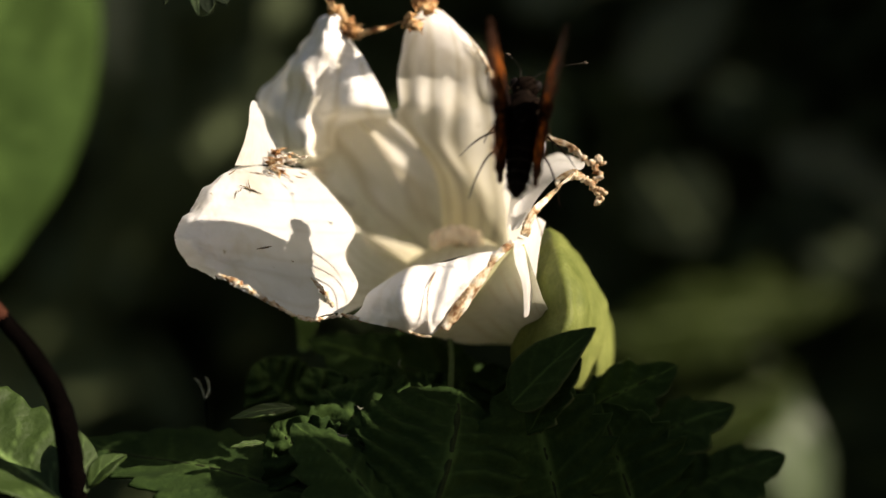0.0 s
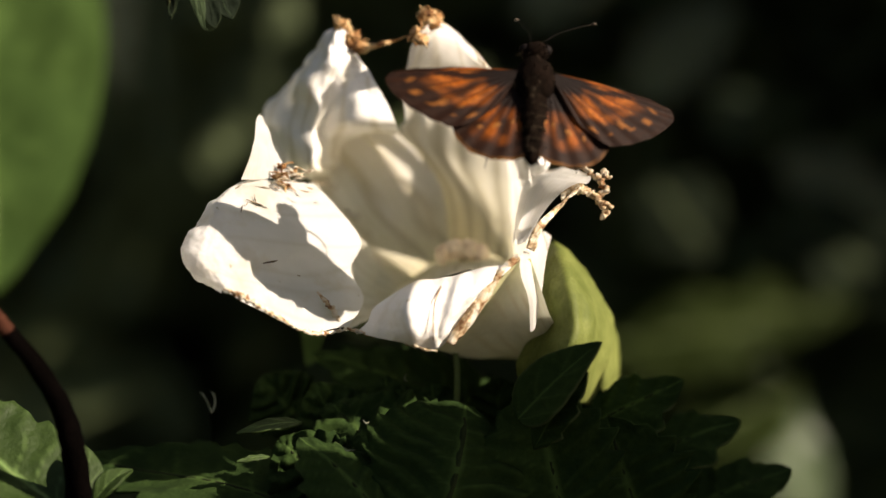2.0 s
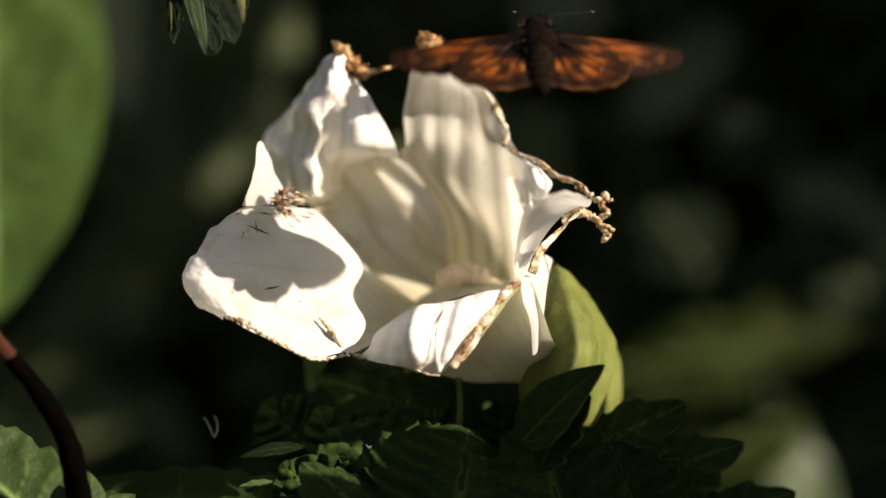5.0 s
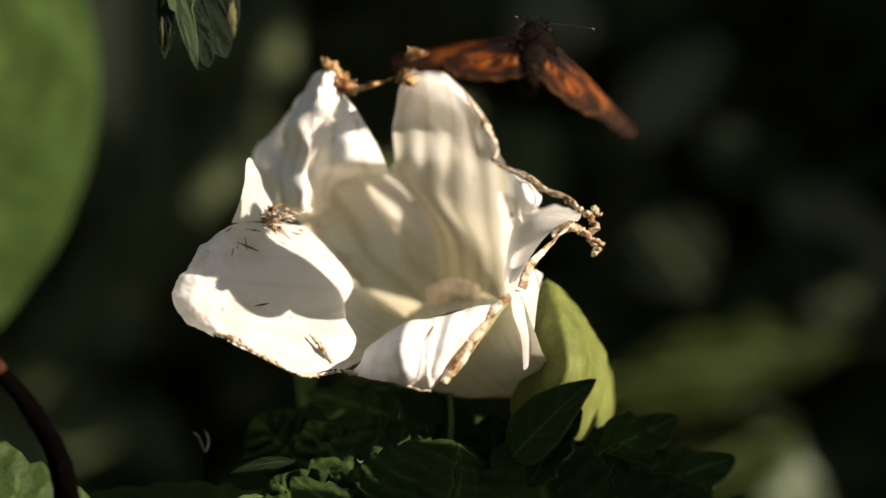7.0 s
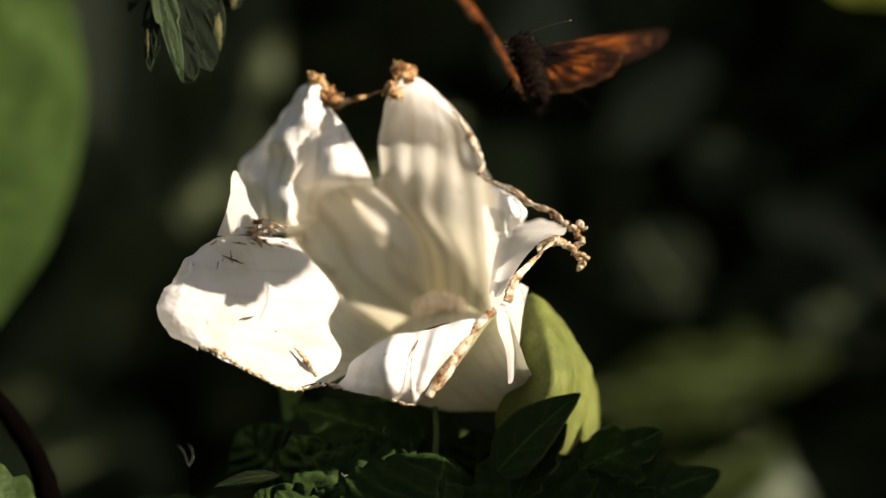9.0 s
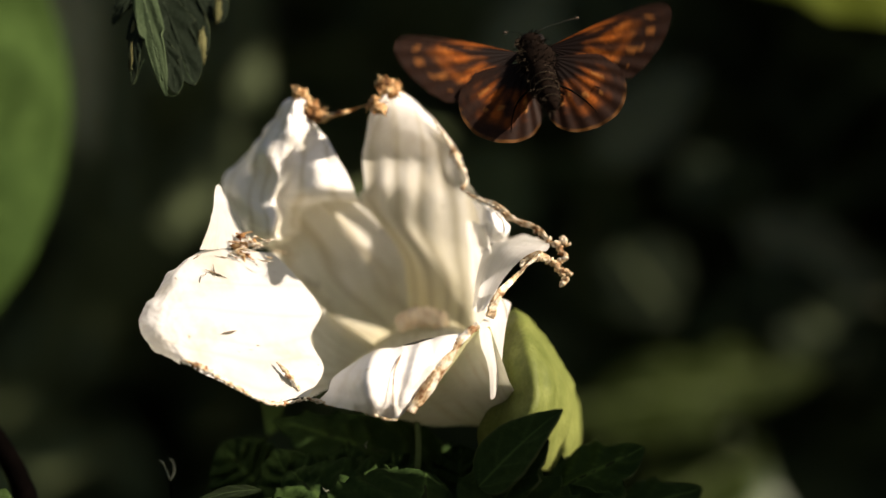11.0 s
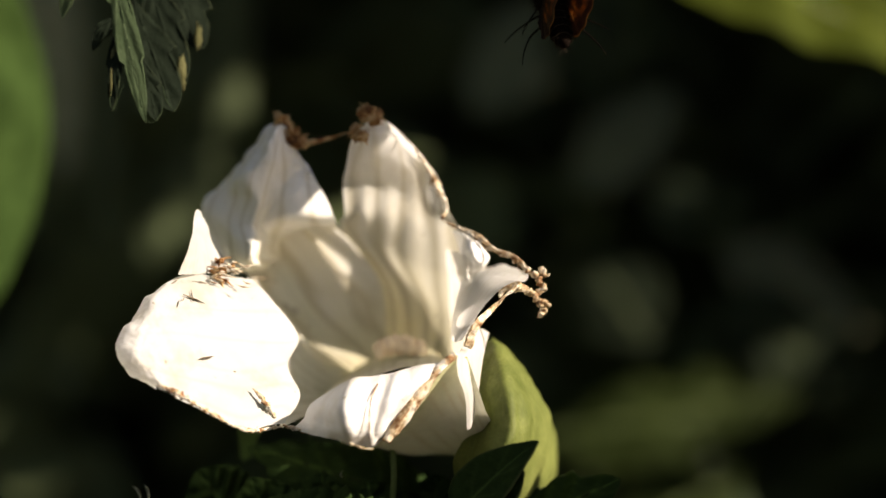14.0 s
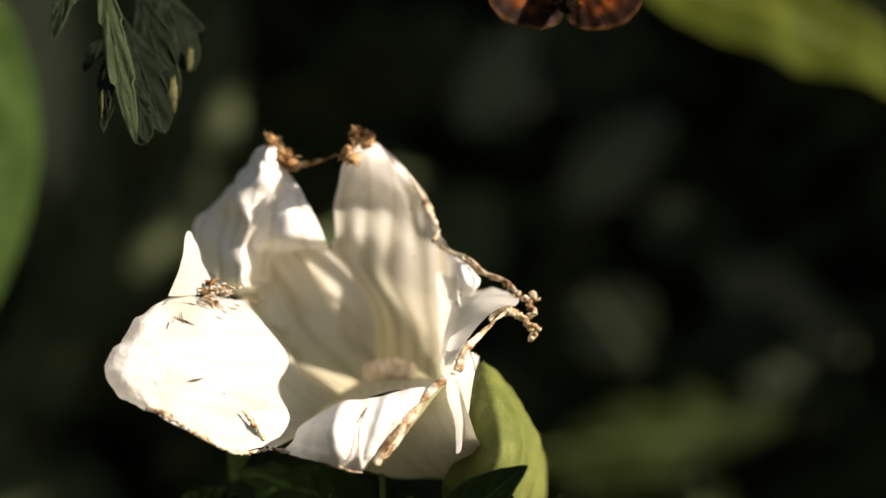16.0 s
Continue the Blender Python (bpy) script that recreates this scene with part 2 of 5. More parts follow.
def sheet(net, nu=40, nv=40, wrinkle=0.25, grain=3.0, pleats=0.0, count=5.0, throat=(0.0, 0.0), edge=0.0, ragged=0.0, seed=0.0, crease=0.0, lines=11.0, held=False):
    """A petal: a smooth sheet over a net of rows from throat to rim, with pleats along it and fine wrinkles."""
    G = spline(np.swapaxes(spline(net, nu), 0, 1), nv)
    G = np.swapaxes(G, 0, 1)
    du, dv = np.gradient(G, axis=0), np.gradient(G, axis=1)
    N = np.cross(du, dv)
    N /= np.maximum(np.linalg.norm(N, axis=2, keepdims=True), 1e-9)
    verts, tint = [], []
    for i in range(nu):
        for j in range(nv):
            s, v = i / (nu - 1), j / (nv - 1)
            p = Vector(G[i, j])
            q = p / grain + Vector((seed, seed * 2, 0))
            calm = 1.0 if not crease else 0.2 + 0.8 * min(1.0, max(0.0, (s - 0.45) / 0.25))
            d = calm * wrinkle * (noise.noise(q) + 0.5 * noise.noise(q * 2.3) + 0.22 * noise.noise(q * 5.5))
            d += pleats * (1.0 if held else math.sin(math.pi * min(1, 1.4 * s))) * min(1.0, max(0.0, (s - 0.15) / 0.3)) * math.sin(2 * math.pi * count * (v + 0.04 * math.sin(5 * s + seed)))
            if crease:
                d += calm * crease * (0.6 - abs(noise.noise(q * 0.8 + Vector((9, 3, seed)))) * 3) * s
            p = p + Vector(N[i, j]) * d
            if ragged and i == nu - 1:
                p = p + Vector(du[i, j]) * ragged * noise.noise(p * 1.7)
            verts.append(p)
            a = throat[0] * (1 - s) ** 2 + throat[1] * s ** 2
            rim = max(0.0, 1 - (1 - s) * nu / 2.2) * edge * max(0.0, min(1.0, 0.5 + 1.6 * noise.noise(p * 0.55)))
            # vein lines, strongest in the throat to darken pleat grooves like shade
            line = abs((v * lines + 0.35 * noise.noise((s * 4, v * 9, seed))) % 1.0 - 0.5)
            tint.append((a, rim, (0.75 if throat[0] > 0.4 else 0.2) * max(0.0, 1 - line * (7 if lines > 5.5 else 3.5)) * (1 - (0.2 if held else 0.6) * s)))
    return verts, grid_faces(nu, nv), tint


def tube(pts, radii, n=40, sides=8, knob=0.0):
    """A stem, thread or leg along a smooth line; knob roughens its thickness."""
    line = [Vector(p) for p in rope(pts, n)]
    rad = spline(np.asarray(radii, dtype=float).reshape(-1, 1), n)[:, 0]
    verts = []
    side = Vector((0.3, 1, 0.2))
    for i, p in enumerate(line):
        t = (line[min(i + 1, n - 1)] - line[max(i - 1, 0)]).normalized()
        side = (side - t * side.dot(t)).normalized()
        up = t.cross(side)
        for k in range(sides):
            a = 2 * math.pi * k / sides
            r = max(0.01, rad[i]) * (1 + knob * noise.noise(p * 3 + Vector((k * 0.7, 0, 0))))
            verts.append(p + (side * math.cos(a) + up * math.sin(a)) * r)
    faces = grid_faces(n, sides, True)
    faces += [tuple(range(sides))[::-1], tuple((n - 1) * sides + k for k in range(sides))]
    return verts, faces


def joined(*shapes):
    verts, faces, tint = [], [], []
    for v, f, *t in shapes:
        k = len(verts)
        verts += list(v)
        faces += [tuple(i + k for i in q) for q in f]
        tint += list(t[0]) if t else [(0, 0, 0)] * len(v)
    return verts, faces, tint


def blob(centre, size, rough=0.25, grain=1.0, seed=0, rings=10, sides=14):
    """A crumpled lump."""
    c, verts = Vector(centre), []
    for i in range(rings):
        th = math.pi * (i + 0.02) / (rings - 0.96)
        for k in range(sides):
            ph = 2 * math.pi * k / sides
            d = Vector((math.sin(th) * math.cos(ph), math.sin(th) * math.sin(ph), math.cos(th)))
            r = 1 + rough * (noise.noise(d * 1.6 / grain + Vector((seed, 0, 0))) + 0.6 * noise.noise(d * 4 / grain + Vector((0, seed, 0))))
            verts.append(c + Vector((d.x * size[0], d.y * size[1], d.z * size[2])) * r)
    return verts, grid_faces(rings, sides, True)


def leaf_shape(base, tip, facing, width, teeth=0, bite=0.25, arch=0.0, fold=0.0, crinkle=0.0, veins=7, blunt=0.75, seed=0.0, heart=0.0, rim=0.0):
    """A leaf blade and its midrib, from stalk to tip; facing: the way its upper side looks."""
    b, t = Vector(base), Vector(tip)
    a = (t - b).normalized()
    n = Vector(facing)
    n = (n - a * n.dot(a)).normalized()
    c = a.cross(n)
    size = (t - b).length
    nu, nv = (max(44, teeth * 7), 25)
    verts, tint, spine = [], [], []
    for i in range(nu):
        s = i / (nu - 1)
        prof = math.sin(math.pi * min(1, s ** blunt)) ** 0.8 if 0 < s < 1 else 0.0
        saw = (s * teeth) % 1.0 if teeth else 0.0
        for j in range(nv):
            v = 2 * j / (nv - 1) - 1
            av = abs(v)
            hw = width * max(prof, 0.02) * (1 - bite * (1 - saw) * av ** 3 if teeth else 1)
            along = size * s - heart * width * av ** 2 * (1 - s) ** 3 + 0.18 * width * av * prof
            p = b + a * along + c * (hw * v)
            wave = ((s * veins - av * 0.9 + 0.15 * math.sin(seed + 4 * s) + 0.5 * noise.noise(p * 0.22 + Vector((seed, seed, 0)))) % 1.0) - 0.5
            h = arch * math.sin(math.pi * s) + fold * av * hw + crinkle * (abs(wave) * 2 - 0.5) * min(1, 3 * av) * prof
            h += 0.12 * crinkle * (4 * noise.noise(p * 0.6 + Vector((seed, 0, 0))) + 3 * noise.noise(p * 1.4 + Vector((0, 0, seed)))) + 0.03 * size * noise.noise(p * 0.09 + Vector((0, seed, 0)))
            p = p + n * h
            verts.append(p)
            line = max(0.0, 1 - abs(abs(wave) - 0.5) * 14) * (1 - 0.5 * av)
            mid = max(0.0, 1 - av * nv / 2.2)
            tint.append((min(1, max(0.45 * line, 0.9 * mid)), rim * (1 if av > 0.97 else 0), 0))
            if j == nv // 2:
                spine.append(p - n * 0.01 * width)
    pts = spine[:: max(1, nu // 8)]
    r = 0.035 * width
    return (verts, grid_faces(nu, nv), tint), tube(pts, [r] * (len(pts) - 1) + [0.3 * r], 24, 6)


def leaf(name, base, tip, facing, width, mat, label, group="", thick=0.25, stalk=None, stalk_mat=None, **kw):
    ob = thing(name, base, label, "leaf", group)
    blade, rib = leaf_shape(base, tip, facing, width, **kw)
    part("blade", blade, mat, ob, thick=thick)
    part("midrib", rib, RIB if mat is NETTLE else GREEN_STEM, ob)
    if stalk:
        part("stalk", tube([base, *stalk], [0.05 * width + 0.15] * (len(stalk) + 1), 30, 8), stalk_mat or GREEN_STEM, ob)
    return ob


# ---- ground and hedge ----
def ground():
    n, verts = 60, []
    for i in range(n):
        for j in range(n):
            x, y = [math.copysign(abs(q) ** 3, q) * 60 for q in (2 * i / (n - 1) - 1, 2 * j / (n - 1) - 1)]
            verts.append((x * 1000, y * 1000, -500 + 30 * noise.noise((x * 2, y * 2, 0)) + 12 * noise.noise((x * 9, y * 9, 0))))
    ob = new("ground", mesh_of("ground", verts, grid_faces(n, n), SOIL, Vector((0, 0, 0))))
    ob.location = HEART
    tagged(ob, "dark brown soil under the hedge, strewn with litter", "ground", kind="structure")


def hedge_bank():
    """The dark inside of the hedge behind the flower, curving round the place."""
    nu, nv, verts = 70, 22, []
    for i in range(nu):
        a = radians(12 + 185 * i / (nu - 1))
        for j in range(nv):
            h = j / (nv - 1)
            r = 1500 - 350 * h * h + 120 * noise.noise((4 * a, 3 * h, 0)) + 40 * noise.noise((17 * a, 11 * h, 3))
            verts.append((r * math.cos(a), 150 + r * math.sin(a), -520 + 1500 * h))
    ob = new("backdrop", mesh_of("backdrop", verts, grid_faces(nu, nv), EARTH, Vector((0, 0, 0))))
    ob.location = HEART
    tagged(ob, "deep shade inside the hedge behind the leaves", "hedge", kind="structure")


# shafts cut through the foliage to light chosen leaves: lit place and shaft width
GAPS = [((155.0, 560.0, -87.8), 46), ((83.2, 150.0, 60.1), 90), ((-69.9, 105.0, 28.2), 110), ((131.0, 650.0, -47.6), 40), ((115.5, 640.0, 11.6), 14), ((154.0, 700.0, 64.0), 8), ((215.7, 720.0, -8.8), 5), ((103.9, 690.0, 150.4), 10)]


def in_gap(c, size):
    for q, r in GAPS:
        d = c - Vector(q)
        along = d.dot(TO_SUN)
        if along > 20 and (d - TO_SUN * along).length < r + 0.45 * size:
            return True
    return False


def foliage(name, label, boxes, count, size, seed):
    """Uncounted hedge leaves in some boxes, each a small bent blade."""
    rng = random.Random(seed)
    verts, faces, tint = [], [], []
    for _ in range(count):
        lo, hi = rng.choice(boxes)
        c = Vector([rng.uniform(p, q) for p, q in zip(lo, hi)])
        m = Euler((rng.uniform(-1.2, 1.2), rng.uniform(-1.2, 1.2), rng.uniform(0, 6.28))).to_matrix()
        k, s = len(verts), size * rng.uniform(0.6, 1.3)
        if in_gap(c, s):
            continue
        for x, y, z in ((0, -1, 0), (-0.5, -0.45, 0.1), (0, -0.4, 0), (0.5, -0.45, 0.1), (-0.42, 0.2, 0.08), (0, 0.25, 0), (0.42, 0.2, 0.08), (0, 1, -0.2)):
            verts.append(c + m @ Vector((x, y, z)) * s)
        faces += [tuple(k + q for q in f) for f in ((0, 2, 1), (0, 3, 2), (1, 2, 5, 4), (2, 3, 6, 5), (4, 5, 7), (5, 6, 7))]
        tint += [(0, 0, 0)] * 8
    ob = new(name, mesh_of(name, verts, faces, HEDGE, Vector((0, 0, 0)), tint))
    ob.location = HEART
    tagged(ob, label, "foliage", kind="stuff")


ground()
hedge_bank()
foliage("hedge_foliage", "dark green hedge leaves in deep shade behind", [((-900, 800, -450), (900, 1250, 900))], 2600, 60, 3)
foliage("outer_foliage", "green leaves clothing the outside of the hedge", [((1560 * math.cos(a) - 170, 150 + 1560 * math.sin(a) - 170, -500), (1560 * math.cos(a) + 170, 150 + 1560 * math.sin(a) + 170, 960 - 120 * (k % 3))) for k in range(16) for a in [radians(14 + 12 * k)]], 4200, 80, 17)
# side and overhanging leaves are added, mostly out of view, to block light
foliage("side_foliage", "dense hedge leaves mostly out of view, added at the sunny side to block the sun", [((260, 130, -450), (650, 1100, 900)), ((300, 250, 500), (1000, 1200, 1500))], 3400, 60, 5)
foliage("overhanging_foliage", "unseen hedge leaves added over the hollow to block sky light", [((-800, 150, 500), (700, 1000, 1100))], 260, 60, 7)
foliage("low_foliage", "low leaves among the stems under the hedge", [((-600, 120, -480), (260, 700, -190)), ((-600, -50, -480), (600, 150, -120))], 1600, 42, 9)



# ---- the flower ----
def flower():
    ob = thing("bindweed_flower", (16.5, 12.0, -16.1), "white withering bindweed flower with brown curled rims", "flower")
    part("petal", sheet([
        [(-2.9, 15.0, -5.2), (-1.6, 18.0, -4.2), (0.0, 19.6, -3.4), (2.6, 20.2, -2.8), (5.6, 18.5, -2.4)],
        [(-11.0, 17.0, -0.8), (-8.7, 20.5, 1.6), (-5.7, 20.4, 3.7), (-1.8, 17.9, 5.5), (2.1, 15.3, 5.7)],
        [(-15.0, 11.0, 6.6), (-13.4, 13.0, 9.4), (-11.4, 12.5, 12.5), (-8.0, 12.2, 12.4), (-3.7, 11.3, 12.2)],
    ], 70, 90, 0.12, 4.0, 0.32, 3.8, (1.0, 0.3), 0.0, 0.0, 1.5, 0.0, 3.8, True), PETAL, ob, "cream inner wall of the funnel with long pleats")
    part("petal", sheet([
        [(-16.9, 11.0, 7.0), (-16.0, 11.0, 6.7), (-14.7, 11.0, 6.6), (-13.0, 15.0, 7.2), (-10.6, 19.0, 8.9), (-7.3, 20.0, 10.4), (-4.3, 20.0, 11.4)],
        [(-18.6, 12.0, 9.3), (-17.3, 11.0, 8.8), (-15.5, 7.0, 7.9), (-13.9, 4.5, 7.6), (-13.0, 11.0, 8.3), (-9.9, 17.0, 10.6), (-4.6, 17.5, 11.9)],
        [(-19.6, 13.0, 11.0), (-17.9, 11.0, 10.6), (-15.7, 6.0, 9.8), (-13.5, 3.4, 9.4), (-12.8, 9.5, 10.0), (-10.0, 12.8, 11.5), (-4.6, 13.0, 12.1)],
        [(-20.3, 13.0, 13.3), (-18.5, 10.5, 12.8), (-16.2, 8.0, 12.1), (-14.0, 6.0, 11.7), (-13.1, 8.0, 12.0), (-9.6, 5.3, 12.2), (-4.7, 5.8, 12.1)],
        [(-20.0, 13.0, 15.2), (-17.8, 10.5, 15.0), (-15.5, 7.5, 14.6), (-13.3, 4.2, 14.0), (-12.2, 6.2, 14.2), (-9.1, 4.4, 14.5), (-5.8, 5.2, 14.6)],
        [(-17.7, 12.0, 17.1), (-16.5, 9.5, 17.2), (-15.1, 4.2, 17.1), (-13.5, 3.6, 16.0), (-11.6, 4.6, 16.4), (-9.2, 5.0, 17.0), (-7.1, 5.0, 16.9)],
        [(-15.2, 10.0, 19.7), (-14.4, 7.5, 19.8), (-13.4, 4.2, 19.7), (-12.3, 2.4, 19.5), (-11.0, 3.0, 19.3), (-9.7, 4.4, 19.2), (-8.1, 5.6, 18.7)],
        [(-13.2, 8.0, 22.4), (-12.7, 5.5, 22.2), (-12.0, 3.4, 21.9), (-11.4, 2.4, 21.8), (-10.7, 3.0, 21.6), (-9.9, 4.2, 21.3), (-9.3, 5.4, 20.3)],
        [(-11.9, 6.0, 23.1), (-11.6, 5.5, 23.1), (-11.2, 5.0, 23.1), (-10.8, 4.5, 23.1), (-10.5, 4.5, 22.9), (-10.1, 4.7, 22.6), (-9.6, 4.8, 21.7)],
    ], 130, 100, 0.26, 2.2, 0.0, 4.5, (0.5, 0.0), 0.5, 0.3, 1.0, 0.22, 6.0), CRUMPLED, ob, "tall white back petal with a shrivelled tip")
    # hidden layer added behind the hood to keep backlight off it
    part("petal", sheet([
        [(-3.6, 8.6, 17.5), (-0.9, 9.0, 17.4), (2.3, 10.0, 16.6), (5.2, 11.6, 15.5), (7.3, 12.4, 14.6)],
        [(-3.4, 5.8, 18.9), (-1.1, 6.2, 19.4), (2.0, 7.4, 19.3), (4.8, 9.8, 18.2), (6.9, 11.0, 16.5)],
        [(-3.0, 3.0, 20.5), (-1.0, 3.6, 21.2), (1.3, 5.2, 21.6), (3.5, 7.2, 19.9), (5.7, 9.4, 18.4)],
        [(-2.3, 1.0, 21.6), (-1.3, 1.6, 22.7), (0.4, 4.4, 23.3), (2.0, 6.2, 22.2), (4.2, 7.6, 20.1)],
    ], 40, 40, 0.1, 3.0, 0.0, 1.0, (0.0, 0.0), 0.3, 0.0, 2.5, 0.1, 6.0), CRUMPLED, ob, "hidden folded layer of the tall petal's tip, added to block backlight")
    part("petal", sheet([
        [(1.1, 19.6, -3.0), (3.1, 19.0, -2.3), (5.1, 18.0, -2.6), (6.6, 15.0, -3.2), (7.6, 10.0, -3.7)],
        [(0.1, 16.0, 5.7), (2.2, 14.8, 4.7), (4.8, 15.0, 3.5), (7.4, 15.8, 1.8), (9.6, 15.5, -0.3)],
        [(-4.3, 11.0, 12.0), (-1.1, 11.4, 10.1), (2.1, 12.5, 8.8), (6.2, 14.5, 7.2), (10.2, 17.0, 5.6)],
        [(-3.9, 8.0, 13.1), (-1.2, 8.2, 13.0), (2.0, 9.5, 12.7), (5.5, 11.6, 12.3), (9.2, 14.8, 11.6)],
        [(-4.1, 6.4, 16.5), (-1.2, 7.0, 16.8), (2.0, 8.3, 16.1), (5.2, 10.0, 15.0), (7.8, 11.4, 13.8)],
        [(-3.6, 3.5, 18.5), (-1.2, 3.7, 19.1), (1.9, 5.0, 18.9), (4.8, 7.5, 17.9), (7.1, 9.0, 16.2)],
        [(-3.2, 0.8, 20.3), (-1.1, 1.2, 21.1), (1.3, 3.0, 21.5), (3.5, 5.0, 19.9), (5.9, 7.5, 18.3)],
        [(-2.5, 0.0, 21.6), (-1.4, 0.5, 22.7), (0.4, 3.2, 23.3), (2.1, 5.0, 22.2), (4.3, 6.5, 20.1)],
    ], 100, 80, 0.14, 4.0, 0.16, 4.6, (1.0, 0.0), 0.5, 0.3, 2.0, 0.08, 4.6), PETAL, ob, "tall pleated white back petal")
    part("petal", sheet([
        [(-13.5, 0.0, 5.7), (-10.8, -1.0, 3.0), (-8.4, -1.0, -0.5), (-9.4, -2.5, -3.5), (-7.9, -5.0, -6.5), (-9.3, -8.0, -9.2)],
        [(-14.8, -2.0, 5.7), (-12.4, -3.0, 2.6), (-10.5, -3.0, -0.6), (-10.8, -4.5, -3.6), (-9.9, -7.0, -6.4), (-10.7, -9.5, -9.3)],
        [(-17.1, -3.5, 5.9), (-15.7, -5.5, 2.9), (-14.4, -7.0, -0.4), (-14.3, -8.5, -3.8), (-13.5, -10.5, -6.6), (-12.5, -12.0, -9.5)],
        [(-19.3, -5.0, 6.0), (-18.9, -8.0, 3.4), (-18.3, -10.5, 0.2), (-18.2, -12.0, -3.2), (-17.5, -13.0, -5.4), (-15.4, -14.0, -8.4)],
        [(-20.7, -6.5, 5.6), (-21.5, -10.0, 3.3), (-21.7, -13.0, 0.2), (-21.5, -14.3, -2.6), (-20.6, -14.8, -4.2), (-18.6, -15.3, -6.6)],
        [(-21.4, -7.7, 4.9), (-22.9, -11.2, 2.6), (-23.6, -14.0, -0.1), (-23.6, -15.2, -1.9), (-22.1, -15.6, -3.8), (-20.2, -15.8, -5.7)],
        [(-21.9, -7.0, 4.5), (-23.9, -10.0, 2.5), (-25.1, -12.6, 0.2), (-25.4, -14.0, -1.5), (-24.1, -14.6, -3.6), (-21.5, -15.0, -5.3)],
        [(-22.2, -4.0, 4.2), (-24.1, -7.0, 2.2), (-25.4, -9.5, -0.1), (-25.7, -11.0, -1.8), (-24.3, -12.0, -4.0), (-21.7, -12.5, -5.7)],
    ], 110, 110, 0.42, 2.6, 0.12, 3.0, (0.0, 0.0), 0.3, 0.3, 3.0, 0.10, 6.0), PETAL, ob, "broad white lip petal, spread out flat")
    part("petal", sheet([
        [(-2.6, 15.0, -4.9), (-3.2, 15.0, -5.8), (-3.7, 14.0, -6.8), (-4.1, 12.0, -7.4), (-4.5, 7.0, -7.9)],
        [(-10.4, 15.5, 0.6), (-8.5, 15.5, -2.0), (-8.0, 14.5, -4.7), (-8.0, 10.0, -7.2), (-7.9, 1.0, -9.0)],
        [(-16.8, 6.0, 6.8), (-12.9, 4.0, 2.7), (-10.9, 2.5, -0.7), (-10.7, -1.0, -5.2), (-9.7, -7.0, -9.8)],
    ], 40, 50, 0.2, 3.5, 0.2, 3.0, (0.9, 0.3), 0.0, 0.0, 3.5, 0.0, 9.0), PETAL, ob, "white funnel wall running under the lip")
    part("petal", sheet([
        [(-20.3, -8.0, 5.8), (-18.4, -4.5, 6.0), (-15.8, -1.0, 6.4)],
        [(-19.3, -6.5, 9.1), (-18.4, -4.5, 9.2), (-17.2, -2.0, 8.8)],
        [(-18.9, -5.5, 12.4), (-18.7, -4.5, 12.7), (-18.5, -3.5, 12.3)],
    ], 30, 26, 0.2, 2.0, 0.0, 1.0, (0, 0), 0.0, 0.0, 4.0, 0.1), PETAL, ob, "small bright flap between two petals")
    part("petal", sheet([
        [(-4.6, -3.0, -6.3), (-2.2, -5.0, -5.3), (-0.2, -5.0, -5.0), (1.9, -6.0, -4.7), (4.2, -7.0, -3.9), (6.7, -9.0, -3.5)],
        [(-4.3, -10.0, -5.6), (-2.5, -13.3, -4.5), (-0.1, -12.8, -4.2), (1.8, -13.0, -3.8), (3.8, -13.0, -3.2), (7.0, -13.0, -2.6)],
        [(-6.5, -9.0, -7.2), (-3.3, -17.3, -6.8), (-0.6, -15.9, -6.5), (1.5, -15.8, -5.8), (3.5, -15.0, -5.3), (7.0, -13.8, -3.0)],
        [(-7.3, -8.5, -8.7), (-3.3, -16.8, -9.1), (-0.8, -15.6, -9.2), (0.4, -15.3, -9.2), (2.9, -14.5, -6.7), (7.0, -13.3, -3.4)],
        [(-8.7, -7.0, -9.8), (-3.9, -14.0, -10.5), (-1.0, -14.0, -11.0), (0.7, -13.6, -10.5), (3.1, -13.0, -7.7), (7.0, -12.5, -3.8)],
    ], 70, 110, 0.12, 2.2, 0.10, 5.0, (0.1, 0.0), 0.0, 0.0, 5.0, 0.08, 7.0, True), CRUMPLED, ob, "rolled white front lip")
    part("petal", sheet([
        [(-7.7, -2.0, -7.9), (-4.3, -4.0, -6.2), (-0.8, -5.0, -4.6), (2.7, -6.0, -3.5), (6.5, -9.0, -3.1)],
        [(-6.2, 4.0, -7.1), (-3.1, 5.0, -5.5), (0.4, 6.0, -4.1), (4.0, 4.0, -3.3), (7.2, -2.0, -3.3)],
        [(-4.1, 14.0, -5.4), (-1.3, 17.5, -3.5), (1.1, 19.2, -1.9), (4.4, 19.0, -1.5), (7.4, 10.0, -2.6)],
    ], 30, 40, 0.15, 3.0, 0.0, 1.0, (0.6, 1.0), 0.0, 0.0, 5.5), PETAL, ob, "cream inner floor of the throat")
